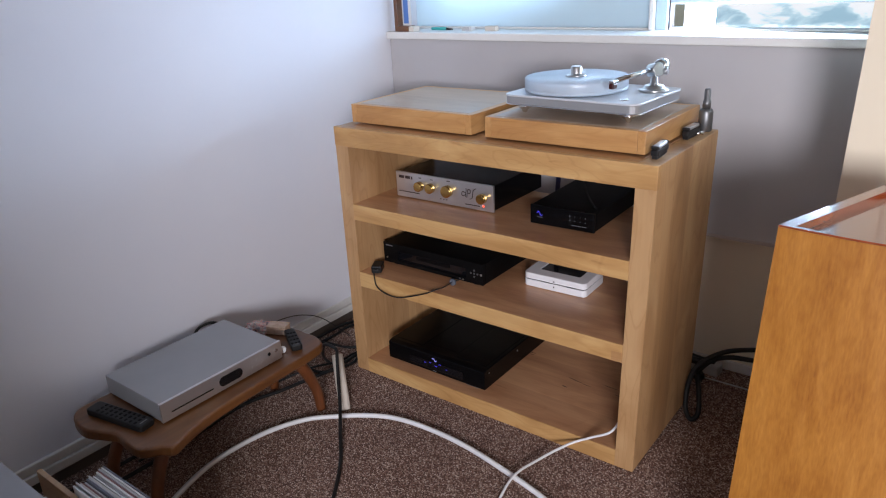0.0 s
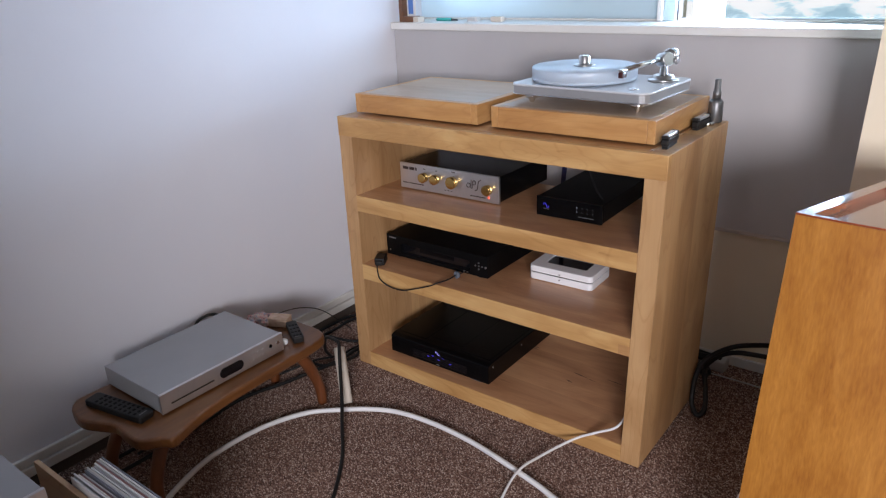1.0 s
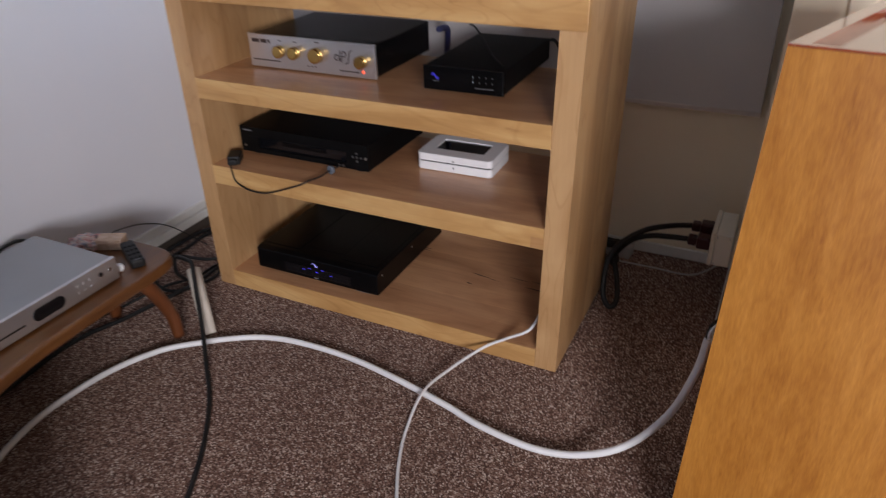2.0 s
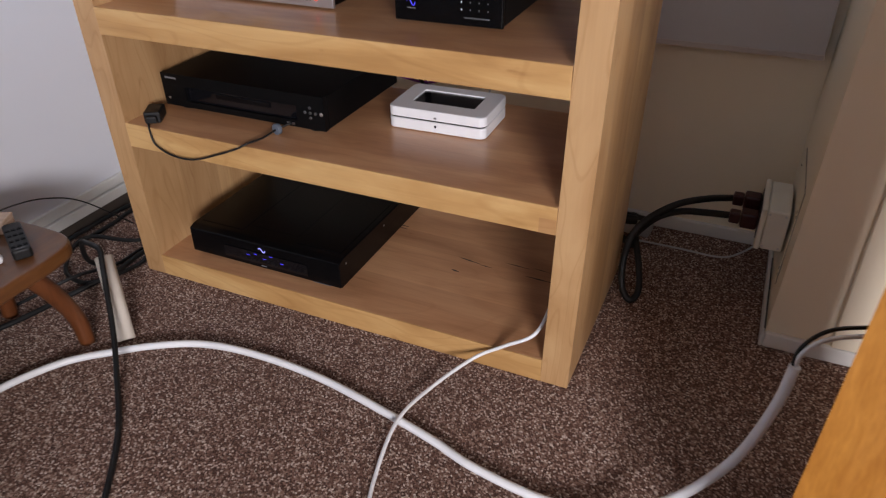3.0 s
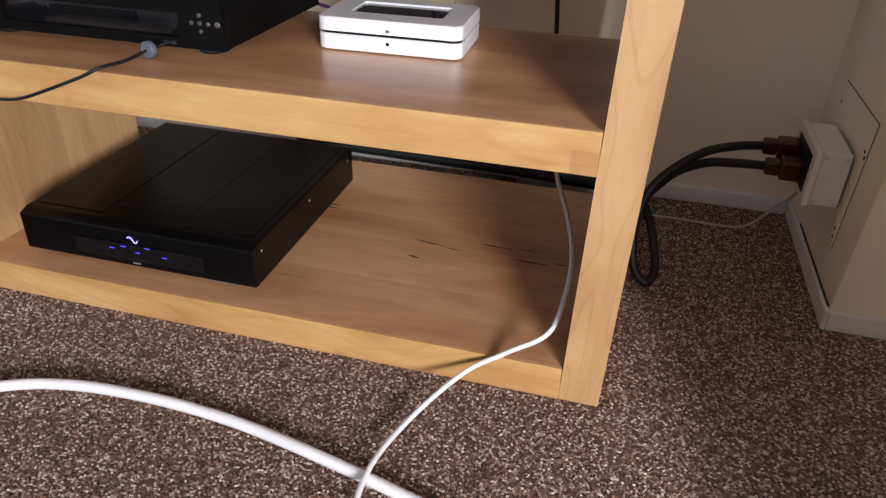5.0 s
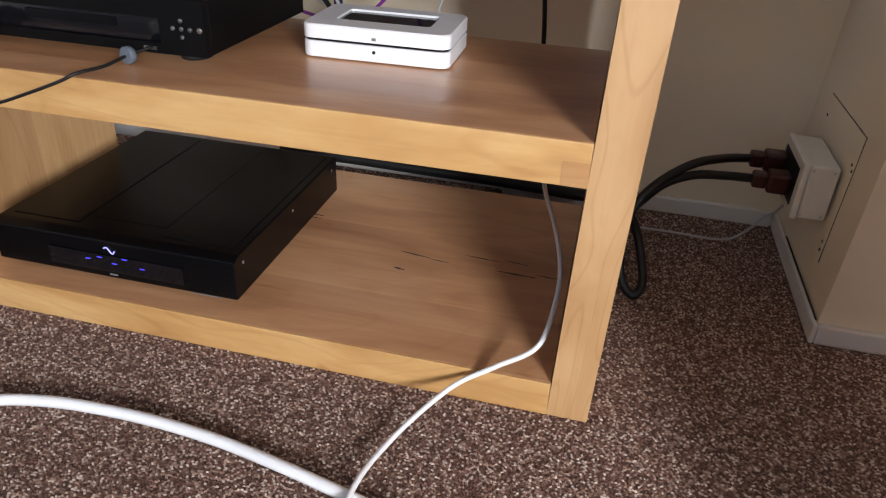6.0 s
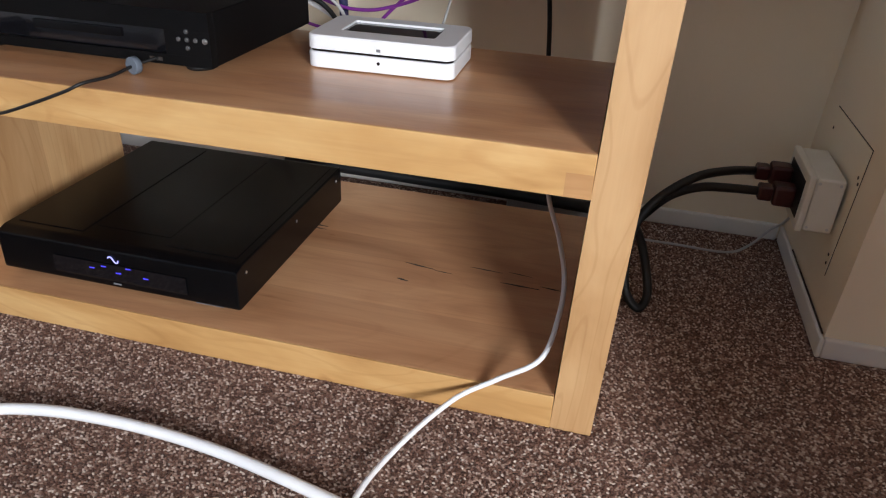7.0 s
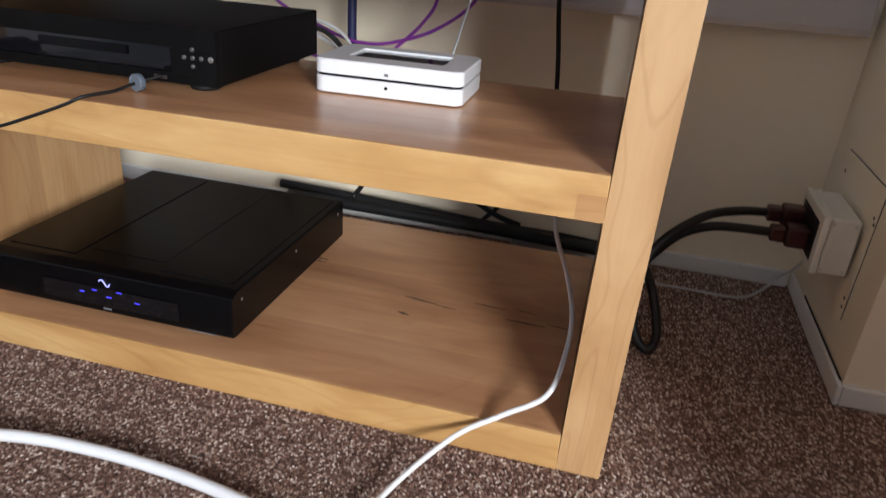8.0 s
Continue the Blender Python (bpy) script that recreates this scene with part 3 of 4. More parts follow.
for i, (a, b) in enumerate(((-0.188, -0.164), (-0.160, -0.138), (-0.134, -0.128))):
    part("print_bar", box(a, b, -0.0006, -0.0001, 0.070, 0.080), label_ink, pre)
for a, b, z in ((-0.19, -0.10, 0.022), (0.09, 0.15, 0.016), (-0.012, -0.006, 0.018), (0.0, 0.006, 0.018), (0.012, 0.018, 0.018), (-0.1, -0.09, 0.078), (-0.05, -0.04, 0.078), (0.018, 0.032, 0.083)):
    part("print_bar", box(a, b, -0.0006, -0.0001, z, z + 0.003), label_ink, pre)
part("emblem", sweep([(0.094, -0.0004, 0.052), (0.086, -0.0004, 0.044), (0.078, -0.0004, 0.048), (0.082, -0.0004, 0.058), (0.094, -0.0004, 0.056), (0.096, -0.0004, 0.070), (0.094, -0.0004, 0.042)], 0.0014, 6), label_ink, pre, "dark curled emblem")
part("emblem", sweep([(0.098, -0.0004, 0.040), (0.103, -0.0004, 0.066), (0.112, -0.0004, 0.066), (0.111, -0.0004, 0.056), (0.102, -0.0004, 0.055)], 0.0014, 6), label_ink, pre)
part("emblem", sweep([(0.110, -0.0004, 0.036), (0.119, -0.0004, 0.042), (0.124, -0.0004, 0.066), (0.134, -0.0004, 0.074)], 0.0014, 6), label_ink, pre)
for fx in (-0.17, 0.17):
    for fy in (0.03, 0.28):
        part("foot", lathe([(0.012, 0), (0.012, 0.0062)], 16, Matrix.Translation((fx, fy, 0))), black_soft, pre)

pho = thing("phono_stage", (-0.315, 0.127, Z1), "small black phono stage with white indicator dots", "amplifier", rz=1)
part("case", box(-0.104, 0.104, 0.010, 0.36, 0.006, 0.062, 0.003), black_case, pho)
part("faceplate", prism(rounded(-0.105, 0.105, 0, 0.0095, 0.004), 0.005, 0.063, 0.001), black_gloss, pho, "glossy black front with a rounded edge")
part("emblem", sweep([(-0.080, -0.0006, 0.040), (-0.077, -0.0006, 0.0455), (-0.073, -0.0006, 0.042), (-0.069, -0.0006, 0.034), (-0.065, -0.0006, 0.033), (-0.063, -0.0006, 0.038)], 0.0008, 6), blue_glow, pho, "small violet wave emblem")
part("print_bar", box(-0.080, -0.062, -0.0006, -0.0001, 0.027, 0.0285), label_grey, pho)
for i in range(4):
    for z in (0.046, 0.033):
        part("indicator", lathe([(0.0012, 0), (0.0012, 0.0006)], 8, along_y(0.027 + i * 0.0165, -0.0001, z)), white_glow if i < 1 else label_grey, pho)
part("print_bar", box(0.032, 0.080, -0.0006, -0.0001, 0.0185, 0.0198), label_grey, pho)
for fx in (-0.085, 0.085):
    for fy in (0.03, 0.33):
        part("foot", lathe([(0.011, 0), (0.011, 0.0062)], 16, Matrix.Translation((fx, fy, 0))), black_soft, pho)

# ---------------------------------------------------------------- middle shelf
dp = thing("disc_player", (-0.803, 0.108, Z2), "flat black disc player with a sunken front bay", "disc player")
part("case", box(-0.215, 0.215, 0.014, 0.325, 0.010, 0.084, 0.002), black_case, dp)
face = bmesh.new()
for x0, x1, z0, z1 in ((-0.215, 0.215, 0.058, 0.085), (-0.215, 0.215, 0.010, 0.024), (-0.215, -0.152, 0.0241, 0.0579), (0.146, 0.215, 0.0241, 0.0579)):
    box(x0, x1, 0, 0.0135, z0, z1, 0, 1, face)
part("faceplate", face, black_case, dp)
part("display_window", box(-0.151, 0.145, 0.007, 0.010, 0.0245, 0.0575), dark_screen, dp, "dark glass display")
part("disc_tray", box(-0.07, 0.075, 0.004, 0.0068, 0.040, 0.052, 0.001), black_gloss, dp)
for bx, bz in ((0.168, 0.047), (0.181, 0.047), (0.194, 0.047), (0.181, 0.058), (0.181, 0.036)):
    part("button", lathe([(0.0031, 0), (0.0031, 0.002), (0.0022, 0.0026)], 14, along_y(bx, 0, bz)), gunmetal, dp, "small bright button")
part("socket_ring", lathe([(0.004, 0), (0.004, 0.0015), (0.003, 0.002)], 14, along_y(0.208, 0, 0.047)), steel, dp)
part("power_button", lathe([(0.003, 0), (0.003, 0.0015)], 12, along_y(-0.2, 0, 0.028)), steel, dp)
part("print_bar", box(-0.203, -0.172, -0.0006, -0.0001, 0.073, 0.077), label_grey, dp)
part("front_port", box(0.118, 0.138, -0.0006, -0.0001, 0.014, 0.019), steel, dp)
for fx in (-0.175, 0.175):
    for fy in (0.035, 0.29):
        part("foot", lathe([(0.02, 0), (0.021, 0.003), (0.021, 0.0102)], 24, Matrix.Translation((fx, fy, 0))), black_soft, dp)

st = thing("network_streamer", (-0.384, 0.281, Z2 + 0.003), "white rounded network streamer with a black inset top", "media player", rz=1.5)
oval = rounded(-0.11, 0.11, -0.0735, 0.0735, 0.016, 8)
part("lower_shell", prism(oval, -0.0018, 0.0215, 0.002), white_plastic, st)
part("waist", prism(rounded(-0.107, 0.107, -0.0705, 0.0705, 0.014, 8), 0.0216, 0.0254), dark_screen, st, "black recessed waistline")
up = bmesh.new()
n_out = rounded(-0.11, 0.11, -0.0735, 0.0735, 0.016, 8)
n_in = rounded(-0.072, 0.072, -0.031, 0.043, 0.006, 8)
rings = []
for loop, z in ((n_out, 0.0255), (n_out, 0.0435), ([(x * 0.985, y * 0.978) for x, y in n_out], 0.0455), (n_in, 0.0455), (n_in, 0.0395)):
    rings.append([up.verts.new((x, y, z)) for x, y in loop])
for a, b in zip(rings, rings[1:]):
    for i in range(len(a)):
        up.faces.new((a[i], a[(i + 1) % len(a)], b[(i + 1) % len(a)], b[i]))
up.faces.new(rings[0][::-1])
bmesh.ops.recalc_face_normals(up, faces=up.faces[:])
part("upper_shell", up, white_plastic, st)
part("inset", prism(rounded(-0.0718, 0.0718, -0.0308, 0.0428, 0.006, 8), 0.0400, 0.0425), dark_screen, st, "black glossy inset")
part("front_port", lathe([(0.0025, 0), (0.0025, 0.0008)], 12, along_y(0.0, -0.0735, 0.0125)), dark_screen, st)
part("status_light", box(-0.003, 0.003, -0.0742, -0.0737, 0.029, 0.033), label_grey, st)
for fx in (-0.085, 0.085):
    for fy in (-0.05, 0.05):
        part("foot", lathe([(0.009, -0.003), (0.009, 0.0031)], 12, Matrix.Translation((fx, fy, 0))), black_soft, st)

# ---------------------------------------------------------------- bottom shelf
pa = thing("power_regenerator", (-0.757, 0.037, Z3), "large black amplifier with violet display on its front", "amplifier")
def folded_case(x, y0, y1, z0, z1, nose):
    """A low case with a sloping nose along its front, rounded along every edge."""
    bm = bmesh.new()
    side = [(y0, z0 + 0.004), (y0 + 0.002, z1 - nose * 0.5), (y0 + nose * 1.6, z1), (y1, z1), (y1, z0), (y0 + 0.006, z0)]
    ends = [[bm.verts.new((sx, y, z)) for y, z in side] for sx in (-x, x)]
    bm.faces.new(ends[0])
    bm.faces.new(ends[1][::-1])
    for k in range(len(side)):
        m = (k + 1) % len(side)
        bm.faces.new((ends[0][k], ends[1][k], ends[1][m], ends[0][m]))
    bmesh.ops.recalc_face_normals(bm, faces=bm.faces[:])
    bmesh.ops.bevel(bm, geom=bm.edges[:], offset=0.003, segments=3, profile=0.5, affect="EDGES")
    return bm


part("case", folded_case(0.211, 0.0, 0.418, 0.010, 0.083, 0.012), black_gloss, pa)
for sx in (-1, 1):
    part("top_rib", box(min(sx * 0.075, sx * 0.195), max(sx * 0.075, sx * 0.195), 0.035, 0.405, 0.0826, 0.0842, 0.0008, 2), black_gloss, pa, "low glossy rib along the top")
part("top_panel", box(-0.066, 0.066, 0.06, 0.39, 0.0826, 0.0836, 0.0004), black_gloss, pa)
for bx, by in ((0.2112, 0.03), (0.2112, 0.39), (0.2112, 0.21)):
    part("side_screw", lathe([(0.0026, 0), (0.0026, 0.0008), (0.0015, 0.0012)], 10, Matrix.Translation((bx, by, 0.065)) @ Matrix.Rotation(radians(90), 4, "Y")), steel, pa)
part("screen", box(-0.11, 0.125, -0.0008, -0.0002, 0.024, 0.054), dark_screen, pa, "dark glass screen")
part("emblem", sweep([(-0.008, -0.0002, 0.0655), (-0.005, -0.0002, 0.068), (-0.001, -0.0002, 0.067), (0.004, -0.0002, 0.0595), (0.008, -0.0002, 0.059), (0.010, -0.0002, 0.0635)], 0.0009, 6), violet_glow, pa, "glowing violet wave emblem")
for bx, bz in ((-0.018, 0.049), (-0.040, 0.043), (0.026, 0.052), (0.007, 0.041), (0.055, 0.040)):
    part("indicator", box(bx - 0.0045, bx + 0.0045, -0.0014, -0.0009, bz - 0.0007, bz + 0.0007), blue_glow, pa, "blue indicator")
part("print_bar", box(-0.006, 0.008, -0.0008, -0.0002, 0.0185, 0.0215), label_grey, pa)
part("print_bar", box(0.138, 0.185, -0.0008, -0.0002, 0.0135, 0.0148), label_grey, pa)
for fx in (-0.17, 0.17):
    for fy in (0.05, 0.37):
        part("foot", lathe([(0.02, 0), (0.02, 0.0102)], 24, Matrix.Translation((fx, fy, 0))), black_soft, pa)

# ---------------------------------------------------------------- loose plug and its wire
pg = thing("plug_adapter", (-0.995, 0.045, Z2), "black plug adapter lying on the shelf", "adapter", rz=30)
part("block", box(-0.018, 0.018, -0.028, 0.028, 0, 0.026, 0.004), black_soft, pg)
part("lug", box(-0.012, 0.012, -0.040, -0.0285, 0.004, 0.02, 0.003), black_soft, pg)
cable("front_lead", [(-0.985, 0.012, 0.414), (-0.968, -0.005, 0.400), (-0.957, -0.009, 0.374), (-0.925, -0.010, 0.358), (-0.885, -0.010, 0.353), (-0.845, -0.010, 0.358), (-0.79, -0.010, 0.378), (-0.736, -0.008, 0.400), (-0.715, 0.004, 0.4105), (-0.700, 0.04, 0.412), (-0.690, 0.078, 0.418), (-0.672, 0.108, 0.424)], 0.0022, black_soft, "thin black lead drooping over the shelf edge")
fe = thing("ferrite_ring", (-0.690, 0.078, Z2), "small grey clip ring on the lead", "clip", rz=-15)
part("ring", lathe([(0.011, -0.005), (0.012, -0.004), (0.012, 0.004), (0.011, 0.005)], 20, along_y(0, 0, 0.0121)), clip_blue, fe)

# ---------------------------------------------------------------- stool with the silver player
STZ = 0.25
stool = thing("footstool", (-1.13, -0.575, 0), "low carved oak stool with splayed curved legs", "stool")
def seat_outline(s=1.0):
    pts = [(0.175, -0.305), (0.203, -0.285), (0.192, -0.245), (0.174, -0.19), (0.158, -0.10), (0.150, 0.03), (0.146, 0.18), (0.144, 0.27), (0.130, 0.325), (0.09, 0.348),
           (0.03, 0.352), (-0.06, 0.35), (-0.14, 0.345), (-0.19, 0.31), (-0.196, 0.2), (-0.196, -0.1), (-0.20, -0.30), (-0.19, -0.348), (-0.15, -0.374),
           (-0.085, -0.383), (-0.03, -0.362), (0.02, -0.342), (0.075, -0.348), (0.135, -0.345)]
    line = spline([(x * s, y * s, 0) for x, y in pts + pts[:1]], 4)[:-1]
    return [(p.x, p.y) for p in line]
part("seat", prism(seat_outline()[::-1], STZ - 0.034, STZ, 0.008, 3), oak, stool, "wavy-edged oak seat")
for sx, sy in ((1, 1), (1, -1), (-1, 1), (-1, -1)):
    x0, y0 = 0.095 * sx, 0.235 * sy
    x1, y1 = (0.115 if sx > 0 else -0.13), (0.30 if sy > 0 else -0.315)
    leg = sweep([(x0, y0, STZ - 0.03), (x0 + (x1 - x0) * 0.35, y0 + (y1 - y0) * 0.55, 0.15), (x0 + (x1 - x0) * 0.75, y0 + (y1 - y0) * 0.95, 0.07), (x1, y1, 0.0)], (0.021, 0.017), 12, 6)
    for v in leg.verts:
        v.co.z = max(v.co.z, 0.0)
    part("leg", leg, oak_leg, stool, "curved tapering oak leg")

cd = thing("silver_disc_player", (-1.18, -0.605, STZ), "silver metal disc player standing on the oak stool", "disc player")
part("case", box(-0.14, 0.138, -0.213, 0.213, 0.006, 0.0645, 0.0015), silver, cd)
part("faceplate", box(0.1385, 0.148, -0.215, 0.215, 0.006, 0.0655, 0.001), silver_face, cd)
part("disc_slot", box(0.1482, 0.1488, -0.185, -0.045, 0.026, 0.030), dark_screen, cd, "dark disc slot")
ov = rounded(-0.042, 0.042, -0.0155, 0.0155, 0.0152, 8)
part("display", prism(ov, 0, 0.0012), dark_screen, cd, "oval black display").matrix_local = Matrix.Translation((0.1482, 0.018, 0.034)) @ Matrix.Rotation(radians(90), 4, "Z") @ Matrix.Rotation(radians(90), 4, "X")
for i in range(3):
    for j in range(2):
        part("button", lathe([(0.0042, 0), (0.004, 0.0018)], 14, Matrix.Translation((0.148, 0.10 + i * 0.018, 0.026 + j * 0.018)) @ Matrix.Rotation(radians(90), 4, "Y")), silver_face, cd)
for y, mt in ((0.165, dark_screen), (0.193, chrome)):
    part("button", lathe([(0.006, 0), (0.0055, 0.002)], 16, Matrix.Translation((0.148, y, 0.041)) @ Matrix.Rotation(radians(90), 4, "Y")), mt, cd)
for fx in (-0.11, 0.11):
    for fy in (-0.18, 0.18):
        part("foot", lathe([(0.015, 0), (0.015, 0.0062)], 18, Matrix.Translation((fx, fy, 0))), black_soft, cd)


def remote(name, loc, rz, size, label, rows):
    t = thing(name, loc, label, "remote control", "", rz)
    a, b, h = size
    part("shell", prism(rounded(-a / 2, a / 2, -b / 2, b / 2, a * 0.2), 0, h, 0.004), black_soft, t)
    for i in range(rows):
        for j in range(3):
            part("key", box(-a * 0.3 + j * a * 0.3 - 0.004, -a * 0.3 + j * a * 0.3 + 0.004, -b * 0.38 + i * b * 0.76 / rows, -b * 0.38 + i * b * 0.76 / rows + 0.006, h, h + 0.0018), black_case, t)
    part("print_bar", box(-a * 0.25, a * 0.25, -b * 0.44, -b * 0.425, h, h + 0.0006), label_grey, t)


remote("remote_control", (-1.165, -0.872, STZ), 100, (0.05, 0.225, 0.02), "long black remote control lying on the stool", 9)
remote("small_remote", (-1.085, -0.298, STZ), 60, (0.036, 0.13, 0.022), "small black remote control with a pale key", 4)

# keepsakes beside the player
rag = bmesh.new()
bmesh.ops.create_icosphere(rag, subdivisions=4, radius=1.0)
for v in rag.verts:
    n = noise.noise(v.co * 2.3) * 0.35 + noise.noise(v.co * 6.0) * 0.16
    v.co = Vector((v.co.x * 0.052, v.co.y * 0.034, max(v.co.z, -0.35) * 0.022 + 0.0077)) * (1 + n)
    v.co.z = max(v.co.z, 0.0)
for f in rag.faces:
    f.smooth = True
cloth_m, cnt, cb = base_mat("patterned cloth", 0.85)
patch_n, _ = obj_noise(cnt, (1, 1, 1), 60, 2, 0.6)
cnt.links.new(ramp(cnt, patch_n, [(0.36, (0.16, 0.12, 0.13)), (0.44, (0.55, 0.28, 0.28)), (0.53, (0.62, 0.52, 0.46)), (0.62, (0.30, 0.30, 0.36))]), cb.inputs["Base Color"])
toy = tagged(part("folded_cloth", rag, cloth_m, None), "small crumpled pink and grey patterned cloth on the stool", "cloth")
toy.matrix_world = pose(-1.25, -0.30, STZ, 0, 0, 30)
tan_card = painted("tan printed card", (0.42, 0.29, 0.20), (0.58, 0.43, 0.33), 0.6, 45, 0.08, 200)
bx = thing("small_box", (-1.185, -0.275, STZ), "small tan card box on the stool", "box", rz=25)
part("box_body", box(-0.035, 0.035, -0.022, 0.022, 0, 0.024, 0.003), tan_card, bx)
part("box_lid", box(-0.036, 0.036, -0.023, 0.023, 0.0242, 0.031, 0.003), tan_card, bx)
for i, y in enumerate((-0.352, -0.338)):
    rg = thing("cable_clip", (-1.062, y - 0.025, STZ), "small white plastic cable ring", "clip", "white cable rings", 20 + 25 * i)
    part("ring", lathe([(0.009, -0.005), (0.011, -0.004), (0.011, 0.004), (0.009, 0.005)], 20, along_y(0, 0, 0.0111)), white_plastic, rg)

# ---------------------------------------------------------------- floor cables
cable("white_conduit", [(-0.93, -1.0, 0.010), (-1.0, -0.90, 0.010), (-1.040, -0.815, 0.010), (-1.072, -0.70, 0.010), (-1.076, -0.59, 0.010), (-1.055, -0.468, 0.010), (-1.0, -0.355, 0.010), (-0.92, -0.281, 0.010), (-0.86, -0.236, 0.010), (-0.788, -0.197, 0.010), (-0.715, -0.178, 0.010), (-0.63, -0.171, 0.010), (-0.545, -0.172, 0.010),
      (-0.46, -0.180, 0.010), (-0.375, -0.195, 0.010), (-0.292, -0.213, 0.010), (-0.19, -0.238, 0.010), (-0.099, -0.265, 0.010), (0.035, -0.283, 0.012), (0.135, -0.268, 0.020), (0.225, -0.240, 0.058), (0.298, -0.212, 0.15), (0.334, -0.195, 0.262), (0.344, -0.185, 0.340)], 0.0080, white_cable, "thick white cable conduit curving over the carpet", "conduit", seg=14)
cable("conduit_wire", [(0.344, -0.185, 0.33), (0.348, -0.180, 0.36), (0.375, -0.16, 0.378), (0.43, -0.12, 0.372), (0.49, -0.08, 0.36)], 0.0035, white_cable, "white wire leaving the conduit", "cable")
cable("conduit_wire", [(0.341, -0.187, 0.33), (0.345, -0.175, 0.365), (0.375, -0.15, 0.386), (0.43, -0.11, 0.380), (0.49, -0.07, 0.368)], 0.0030, black_soft, "black wire leaving the conduit", "cable")
cable("thin_white_cable", [(-0.10, -0.68, 0.004), (-0.17, -0.54, 0.004), (-0.215, -0.45, 0.004), (-0.25, -0.355, 0.005), (-0.268, -0.232, 0.022), (-0.25, -0.125, 0.018), (-0.195, -0.03, 0.040), (-0.14, 0.0, 0.067), (-0.088, 0.028, 0.092),
      (-0.074, 0.08, 0.125), (-0.075, 0.15, 0.15), (-0.095, 0.24, 0.17), (-0.128, 0.34, 0.20), (-0.14, 0.46, 0.24), (-0.14, 0.56, 0.27)], 0.0038, white_cable, "thin white cable running up into the rack")
cable("black_floor_cable", [(-0.45, -0.95, 0.006), (-0.53, -0.80, 0.006), (-0.60, -0.665, 0.006), (-0.66, -0.565, 0.006), (-0.745, -0.452, 0.010), (-0.83, -0.365, 0.026), (-0.90, -0.29, 0.072), (-0.955, -0.235, 0.130), (-0.988, -0.20, 0.178), (-1.0, -0.188, 0.192), (-1.02, -0.18, 0.193), (-1.09, -0.16, 0.175), (-1.15, -0.12, 0.09), (-1.2, -0.05, 0.01)], 0.0058, black_soft, "black mains cable rising past the cardboard tube")
tu = thing("cardboard_tube", (-0.928, -0.245, 0), "cream cardboard tube leaning at an angle", "tube")
tub = bmesh.new()
p0, p1 = Vector((0, 0, 0.004)), Vector((-0.092, 0.075, 0.152))
way = (p1 - p0).normalized()
side = way.cross(Vector((0, 0, 1))).normalized()
upv = side.cross(way)
rr = []
for q, r in ((p0, 0.012), (p0, 0.019), (p1, 0.0195), (p1, 0.0165), (p1 - way * 0.05, 0.0165), (p1 - way * 0.05, 0.001)):
    rr.append([tub.verts.new(q + r * (math.cos(k * math.pi / 12) * side + math.sin(k * math.pi / 12) * upv)) for k in range(24)])
for a, b in zip(rr, rr[1:]):
    for k in range(24):
        tub.faces.new((a[k], a[(k + 1) % 24], b[(k + 1) % 24], b[k])).smooth = True
tub.faces.new(rr[0][::-1])
bmesh.ops.recalc_face_normals(tub, faces=tub.faces[:])
low = min(v.co.z for v in tub.verts)
for v in tub.verts:
    v.co.z -= low
part("tube", tub, tube_cream, tu)

tangle = "black cables lying tangled on the carpet"
cable("tangled_cable", [(-1.12, 0.42, 0.03), (-1.135, 0.18, 0.012), (-1.138, 0.05, 0.010), (-1.126, 0.004, 0.010), (-1.140, -0.054, 0.010), (-1.158, -0.099, 0.012), (-1.190, -0.125, 0.014), (-1.249, -0.116, 0.014), (-1.302, -0.074, 0.012), (-1.346, -0.01, 0.012), (-1.345, 0.03, 0.016), (-1.31, 0.048, 0.018), (-1.27, 0.059, 0.014), (-1.212, 0.085, 0.010), (-1.15, 0.16, 0.010), (-1.125, 0.3, 0.012)], 0.0055, black_soft, tangle, group="floor cables")
cable("tangled_cable", [(-1.115, 0.35, 0.02), (-1.14, 0.12, 0.010), (-1.147, 0.027, 0.018), (-1.140, -0.05, 0.020), (-1.148, -0.114, 0.022), (-1.179, -0.175, 0.012), (-1.211, -0.277, 0.008), (-1.258, -0.437, 0.008), (-1.239, -0.719, 0.008), (-1.25, -1.1, 0.008)], 0.0065, black_soft, tangle, group="floor cables")
cable("tangled_cable", [(-1.16, 0.60, 0.05), (-1.26, 0.40, 0.012), (-1.345, 0.22, 0.010), (-1.345, 0.118, 0.010), (-1.352, 0.0, 0.008), (-1.345, -0.2, 0.008), (-1.31, -0.6, 0.008), (-1.33, -1.2, 0.008)], 0.006, black_soft, tangle, group="floor cables")
cable("tangled_cable", [(-1.13, 0.5, 0.03), (-1.23, 0.36, 0.012), (-1.36, 0.26, 0.010), (-1.385, 0.12, 0.012), (-1.385, -0.2, 0.010), (-1.37, -0.7, 0.008)], 0.006, black_soft, tangle, group="floor cables")
cable("tangled_cable", [(-1.13, 0.2, 0.010), (-1.175, 0.06, 0.008), (-1.182, -0.022, 0.008), (-1.21, -0.125, 0.026), (-1.262, -0.23, 0.010), (-1.30, -0.42, 0.008), (-1.28, -0.8, 0.008)], 0.0042, black_soft, tangle, group="floor cables")
cable("wall_lead", [(-1.30, -0.23, 0.225), (-1.29, -0.16, 0.225), (-1.285, -0.08, 0.205), (-1.27, 0.0, 0.16), (-1.235, 0.1, 0.05)], 0.0018, black_soft, "thin black lead hanging by the wall")
